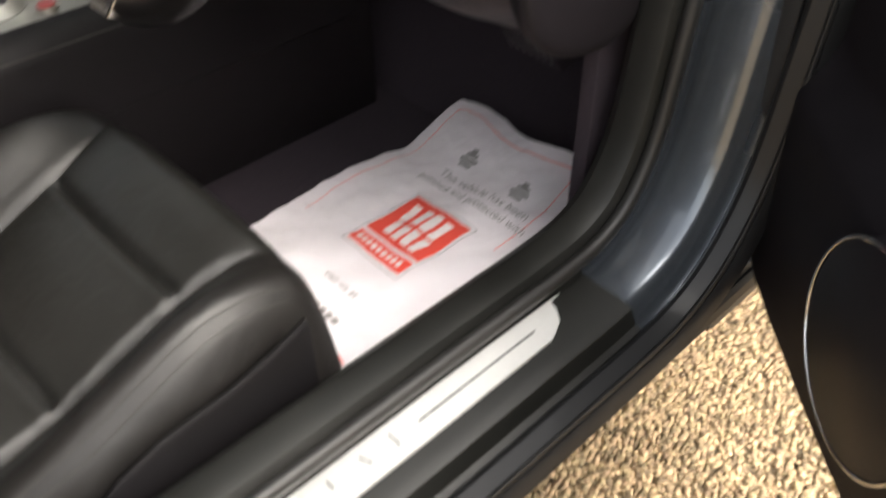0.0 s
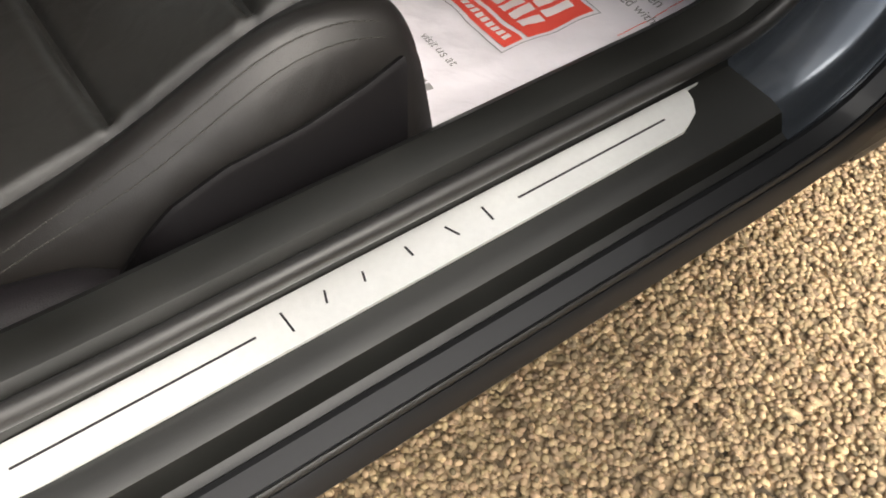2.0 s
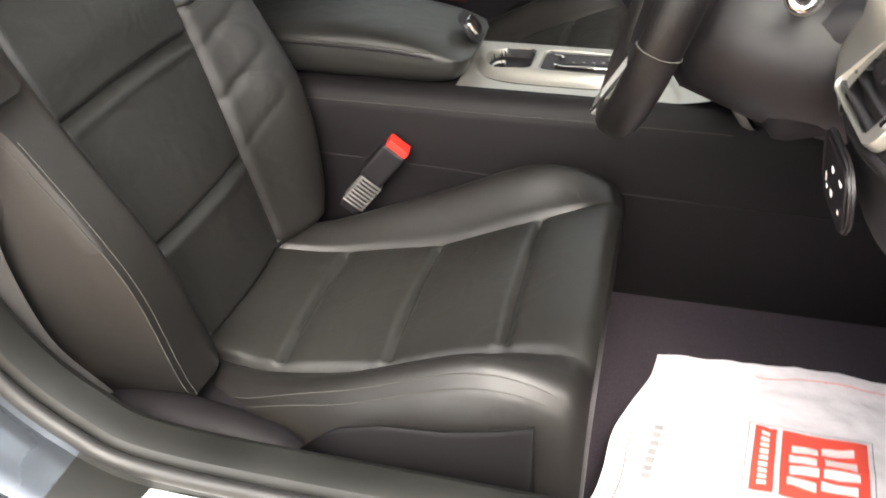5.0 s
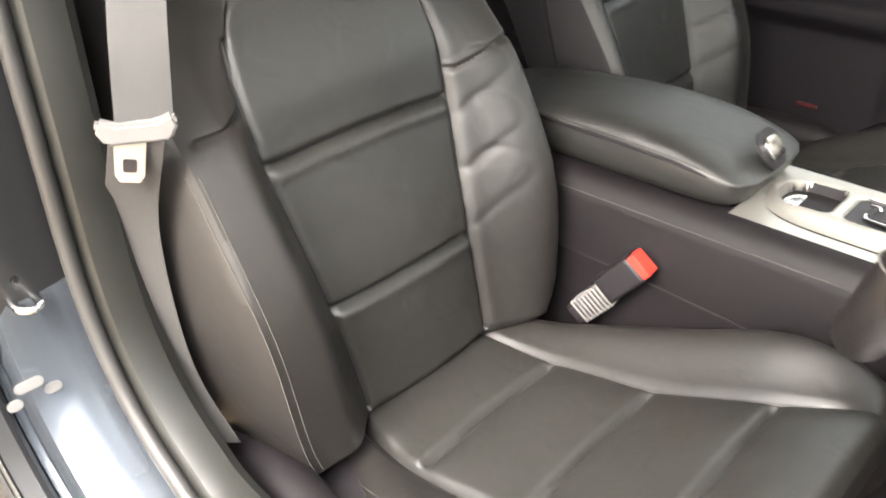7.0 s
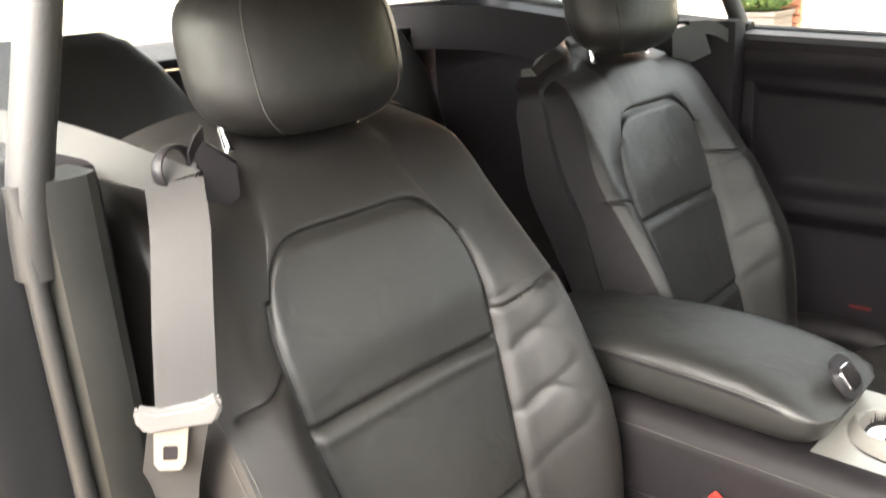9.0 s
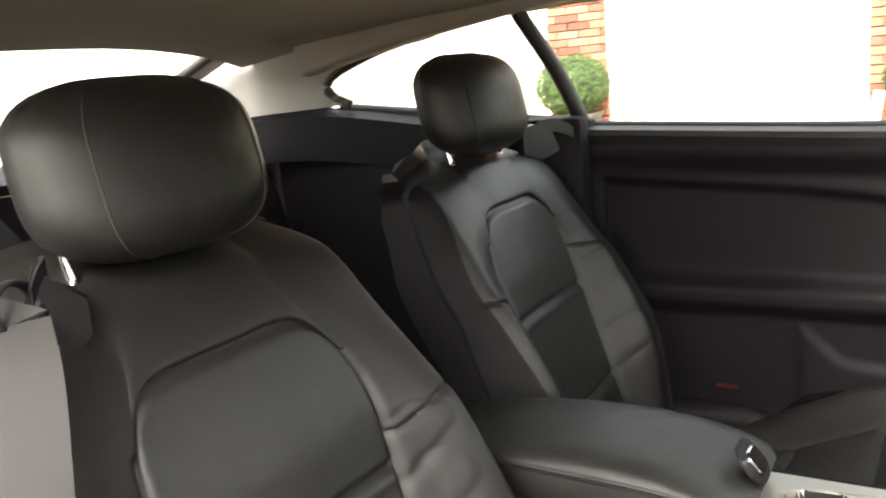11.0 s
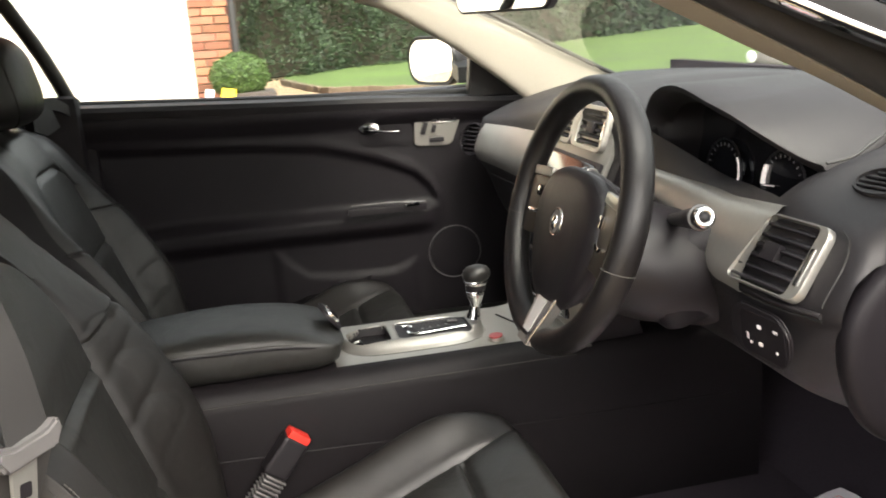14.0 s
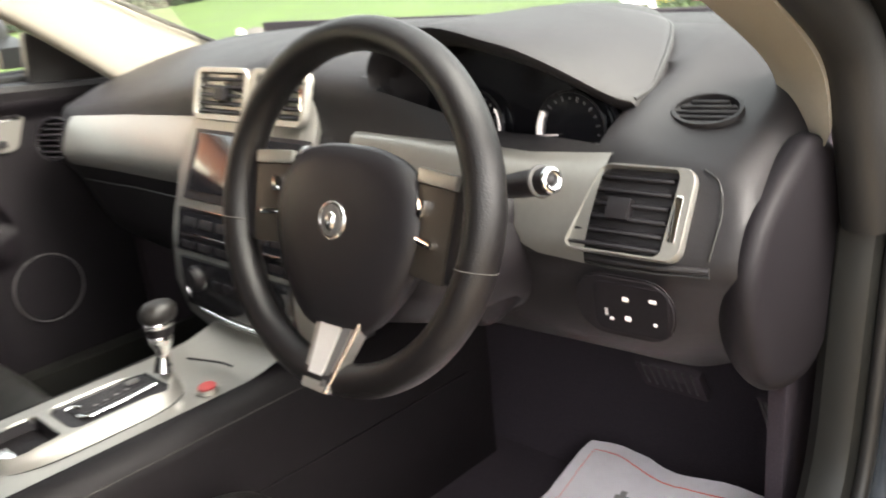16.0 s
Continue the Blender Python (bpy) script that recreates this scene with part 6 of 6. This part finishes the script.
for k in range(45):
    o = stone if k == 0 else new("stone", stone.data)
    o.parent = kerb
    d = kp[k + 1] - kp[k]
    o.matrix_local = pose(*(.5 * (kp[k] + kp[k + 1]))[:2], GROUND + .04, random.uniform(-4, 4), random.uniform(-4, 4), math.degrees(math.atan2(d[1], d[0])) + random.uniform(-4, 4))


def leaves(name, centre_fn, count, size, material, parent=None):
    """Many small folded leaves, scattered by centre_fn."""
    rs = np.random.RandomState(len(name) + count)
    V, F = [], []
    for k in range(count):
        c, nrm = centre_fn(rs)
        a = rs.normal(size=3)
        a -= nrm * (a @ nrm)
        a /= np.linalg.norm(a) + 1e-9
        b = np.cross(nrm, a)
        s = size * rs.uniform(.6, 1.4)
        n0 = len(V)
        up = nrm * s * .25
        V += [tuple(c - a * s), tuple(c + b * s * .5 + up), tuple(c + a * s), tuple(c - b * s * .5 + up)]
        F += [(n0, n0 + 1, n0 + 2), (n0, n0 + 2, n0 + 3)]
    me = bpy.data.meshes.new(name)
    me.from_pydata(V, [], F)
    me.materials.append(material)
    ob = new(name, me)
    ob.parent = parent
    return ob


def ball_fn(c, r):
    def fn(rs):
        n = rs.normal(size=3)
        n /= np.linalg.norm(n)
        bump = 1 + .10 * noise.noise(Vector(n * 4)) + rs.normal() * .035
        w = n + rs.normal(size=3) * .6
        return np.array(c) + n * np.array(r) * bump, w / np.linalg.norm(w)
    return fn


for (x, y, r), lab in (((.13, GY - .48, .24), "clipped box ball in a dark square planter"), ((-2.72, GY - .35, .33), "clipped box ball between the garage doors")):
    z_ = .60 if x > 0 else .70
    pl = thing("box_shrub", lab, "potted shrub", "box balls by the garage")
    part("planter", rbox(.40, .40, .46 if x > 0 else .44, pose(x + (.08 if x > 0 else 0), y, GROUND + (.23 if x > 0 else .22)), .012), WOODDARK, pl, "dark weathered wooden planter")
    part("planter_rim", rbox(.43, .43, .04, pose(x + (.08 if x > 0 else 0), y, GROUND + (.445 if x > 0 else .42)), .008), WOODDARK, pl)
    part("stem", cyl(.03, .025, .2, pose(x, y, GROUND + .48), 10), EARTH, pl)
    # dark ball inside the crown: shade between the leaves put into its colour
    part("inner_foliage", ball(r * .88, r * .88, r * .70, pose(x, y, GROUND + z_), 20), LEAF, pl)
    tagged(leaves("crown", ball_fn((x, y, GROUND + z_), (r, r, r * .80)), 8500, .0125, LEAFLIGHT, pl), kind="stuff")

for x, w, mtl, lab, tilt, rz in ((-.165, .07, WHITEBOARD, "narrow white board leaning by the garage", 9, 0), (-.02, .12, YELLOW, "yellow board leaning by the planter", 12, 0)):
    b = thing("board", lab, "board")
    part("board_panel", rbox(w, .03, .52, pose(x, GY - .74, GROUND + .26, 0, tilt, rz), .006), mtl, b)


def hedge_fn(x0, y0, x1, y1, h, d):
    ux, uy = x1 - x0, y1 - y0
    L = math.hypot(ux, uy)
    n0 = np.array([uy / L, -ux / L, 0])
    def fn(rs):
        t, z = rs.uniform(), rs.uniform(0, h) ** .9
        q = noise.noise(Vector((t * L * .8, z * .9, 1.7))) * .35 + noise.noise(Vector((t * L * 2.5, z * 2.5, 5))) * .15
        c = np.array([x0 + ux * t, y0 + uy * t, GROUND + z]) + n0 * (q * d + rs.normal() * .05)
        w = n0 + rs.normal(size=3) * .7 + np.array([0, 0, .4])
        return c, w / np.linalg.norm(w)
    return fn


hedge = thing("hedge", "tall dark evergreen hedge beyond the drive", "hedge")
HX = [(.3, 15.5, 9, 24), (9, 24, 26, 40)]
for (x0, y0, x1, y1), cnt, sz, h in zip(HX, (60000, 20000), (.040, .11), (5.5, 7)):
    L = math.hypot(x1 - x0, y1 - y0)
    part("hedge_core", rbox(L, 1.2, h, pose((x0 + x1) / 2 - (y1 - y0) / L * 1.1, (y0 + y1) / 2 + (x1 - x0) / L * 1.1, GROUND + h / 2, 0, 0, math.degrees(math.atan2(y1 - y0, x1 - x0))), .2), EARTH, hedge, smooth=False)
    tagged(leaves("hedge_leaves", hedge_fn(x0, y0, x1, y1, h, 1.6), cnt, sz, LEAF, hedge), kind="stuff")
far = thing("far_trees", "distant belt of dark trees", "trees")
tagged(leaves("tree_leaves", hedge_fn(20, 75, 130, 60, 16, 8), 16000, .5, LEAF, far), kind="stuff")
part("tree_core", rbox(120, 3, 15, pose(76, 71, GROUND + 7, 0, 0, -8), .5), EARTH, far, smooth=False)
bed = thing("flower_bed", "flower bed with pink and yellow blooms", "flowers")
tagged(leaves("bed_leaves", ball_fn((11.0, 4.4, GROUND + .15), (1.5, .8, .28)), 3000, .045, LEAFLIGHT, bed), kind="stuff")
tagged(leaves("pink_flowers", ball_fn((10.9, 4.1, GROUND + .30), (.9, .5, .18)), 500, .045, FLOWERPINK, bed), kind="stuff")
tagged(leaves("yellow_flowers", ball_fn((10.4, 4.9, GROUND + .34), (.6, .4, .16)), 300, .045, FLOWERYELLOW, bed), kind="stuff")
wf = thing("white_flowers", "clump of white blooms at the lawn edge", "flowers")
tagged(leaves("plant_leaves", ball_fn((8.5, 4.15, GROUND + .12), (.24, .22, .16)), 500, .035, LEAFLIGHT, wf), kind="stuff")
tagged(leaves("white_blooms", ball_fn((8.5, 4.10, GROUND + .26), (.20, .18, .14)), 260, .040, WHITEBOARD, wf), kind="stuff")
rock = thing("garden_stone", "low grey garden stone on the lawn", "stone")
for nm, c, r, mt in (("boulder", (7.5, 9.8, GROUND + .12), (.26, .20, .15), ROOFTILE), ("pale_stone", (7.18, 9.72, GROUND + .20), (.07, .07, .09), WHITEBOARD)):
    bm = ball(*r, None, 16)
    for v in bm.verts:
        v.co += v.co * .18 * noise.noise(v.co * 7)
    bmesh.ops.translate(bm, vec=c, verts=bm.verts)
    part(nm, bm, mt, rock)

# bricks of the piers, each its own piece
brick_me = None
for x0, x1 in GX[1:]:
    for row in range(30):
        z = GROUND + .04 + row * .075
        x = x0 - (.1125 if row % 2 else 0)
        while x < x1 - .01:
            a, b = max(x, x0), min(x + .215, x1)
            if b - a > .03:
                if brick_me is None:
                    tmp = part("brick", rbox(1, .1, .065, None, .004, 1), BRICK, house, smooth=False)
                    brick_me = tmp.data
                    o = tmp
                else:
                    o = new("brick", brick_me)
                    o.parent = house
                o.matrix_local = pose((a + b) / 2, GY + .045 - .045 + random.uniform(-.003, .003), z) @ Matrix.Diagonal((b - a, 1, 1, 1))
            x += .225

# gravel pieces beside the sill
rs = np.random.RandomState(4)
bmi = bmesh.new()
bmesh.ops.create_icosphere(bmi, subdivisions=1, radius=1)
base_v = np.array([v.co[:] for v in bmi.verts])
base_f = [tuple(v.index for v in f.verts) for f in bmi.faces]
bmi.free()


def pebble_verts():
    s = rs.uniform(.0031, .0052) * np.array([rs.uniform(.9, 1.4), rs.uniform(.8, 1.1), rs.uniform(.42, .62)])
    v = base_v * (1 + rs.uniform(-.07, .07, (len(base_v), 1))) * s
    a = rs.uniform(0, 6.28)
    c, si = math.cos(a), math.sin(a)
    t = rs.uniform(-.22, .22)
    v = v @ np.array([[1, 0, 0], [0, math.cos(t), -math.sin(t)], [0, math.sin(t), math.cos(t)]]).T
    return v @ np.array([[c, -si, 0], [si, c, 0], [0, 0, 1]]).T


V, F = [], []
cnt = 0
for k in range(42000):
    x, y = rs.uniform(-.1, 1.75), -.52 - abs(rs.normal()) * .42
    if y < -1.9 or x > 1.75 - .25 * rs.uniform() ** 2 or x < -.1 + .2 * rs.uniform() ** 2:
        continue
    v = pebble_verts() + np.array([x, y, GROUND + rs.uniform(.0, .0045)])
    n0 = cnt
    V.append(v)
    cnt += len(v)
    F += [tuple(i + n0 for i in f) for f in base_f]
for k in range(9000):
    v = pebble_verts() * 1.15 + np.array([rs.normal() * 1.1 + .8, -.6 - abs(rs.normal()) * 1.0, GROUND + rs.uniform(-.001, .003)])
    F += [tuple(i + cnt for i in f) for f in base_f]
    V.append(v)
    cnt += len(v)
V = np.concatenate(V)
me = bpy.data.meshes.new("gravel_stones")
me.from_pydata(V.tolist(), [], F)
me.materials.append(PEBBLE)
for p in me.polygons:
    p.use_smooth = True
gs = new("gravel_stones", me)
gs.parent = ground
tagged(gs, "loose tan and brown rounded gravel", kind="stuff")
shapes = []
for k in range(12):
    m_ = bpy.data.meshes.new("pebble")
    m_.from_pydata(pebble_verts().tolist(), [], base_f)
    m_.materials.append(PEBBLE)
    for p in m_.polygons:
        p.use_smooth = True
    shapes.append(m_)
for k in range(290):
    o = new("pebble", shapes[k % 12])
    o.parent = ground
    o.matrix_local = pose(rs.uniform(.35, .95), rs.uniform(-1.05, -.72), GROUND + .008, 0, 0, rs.uniform(0, 360))
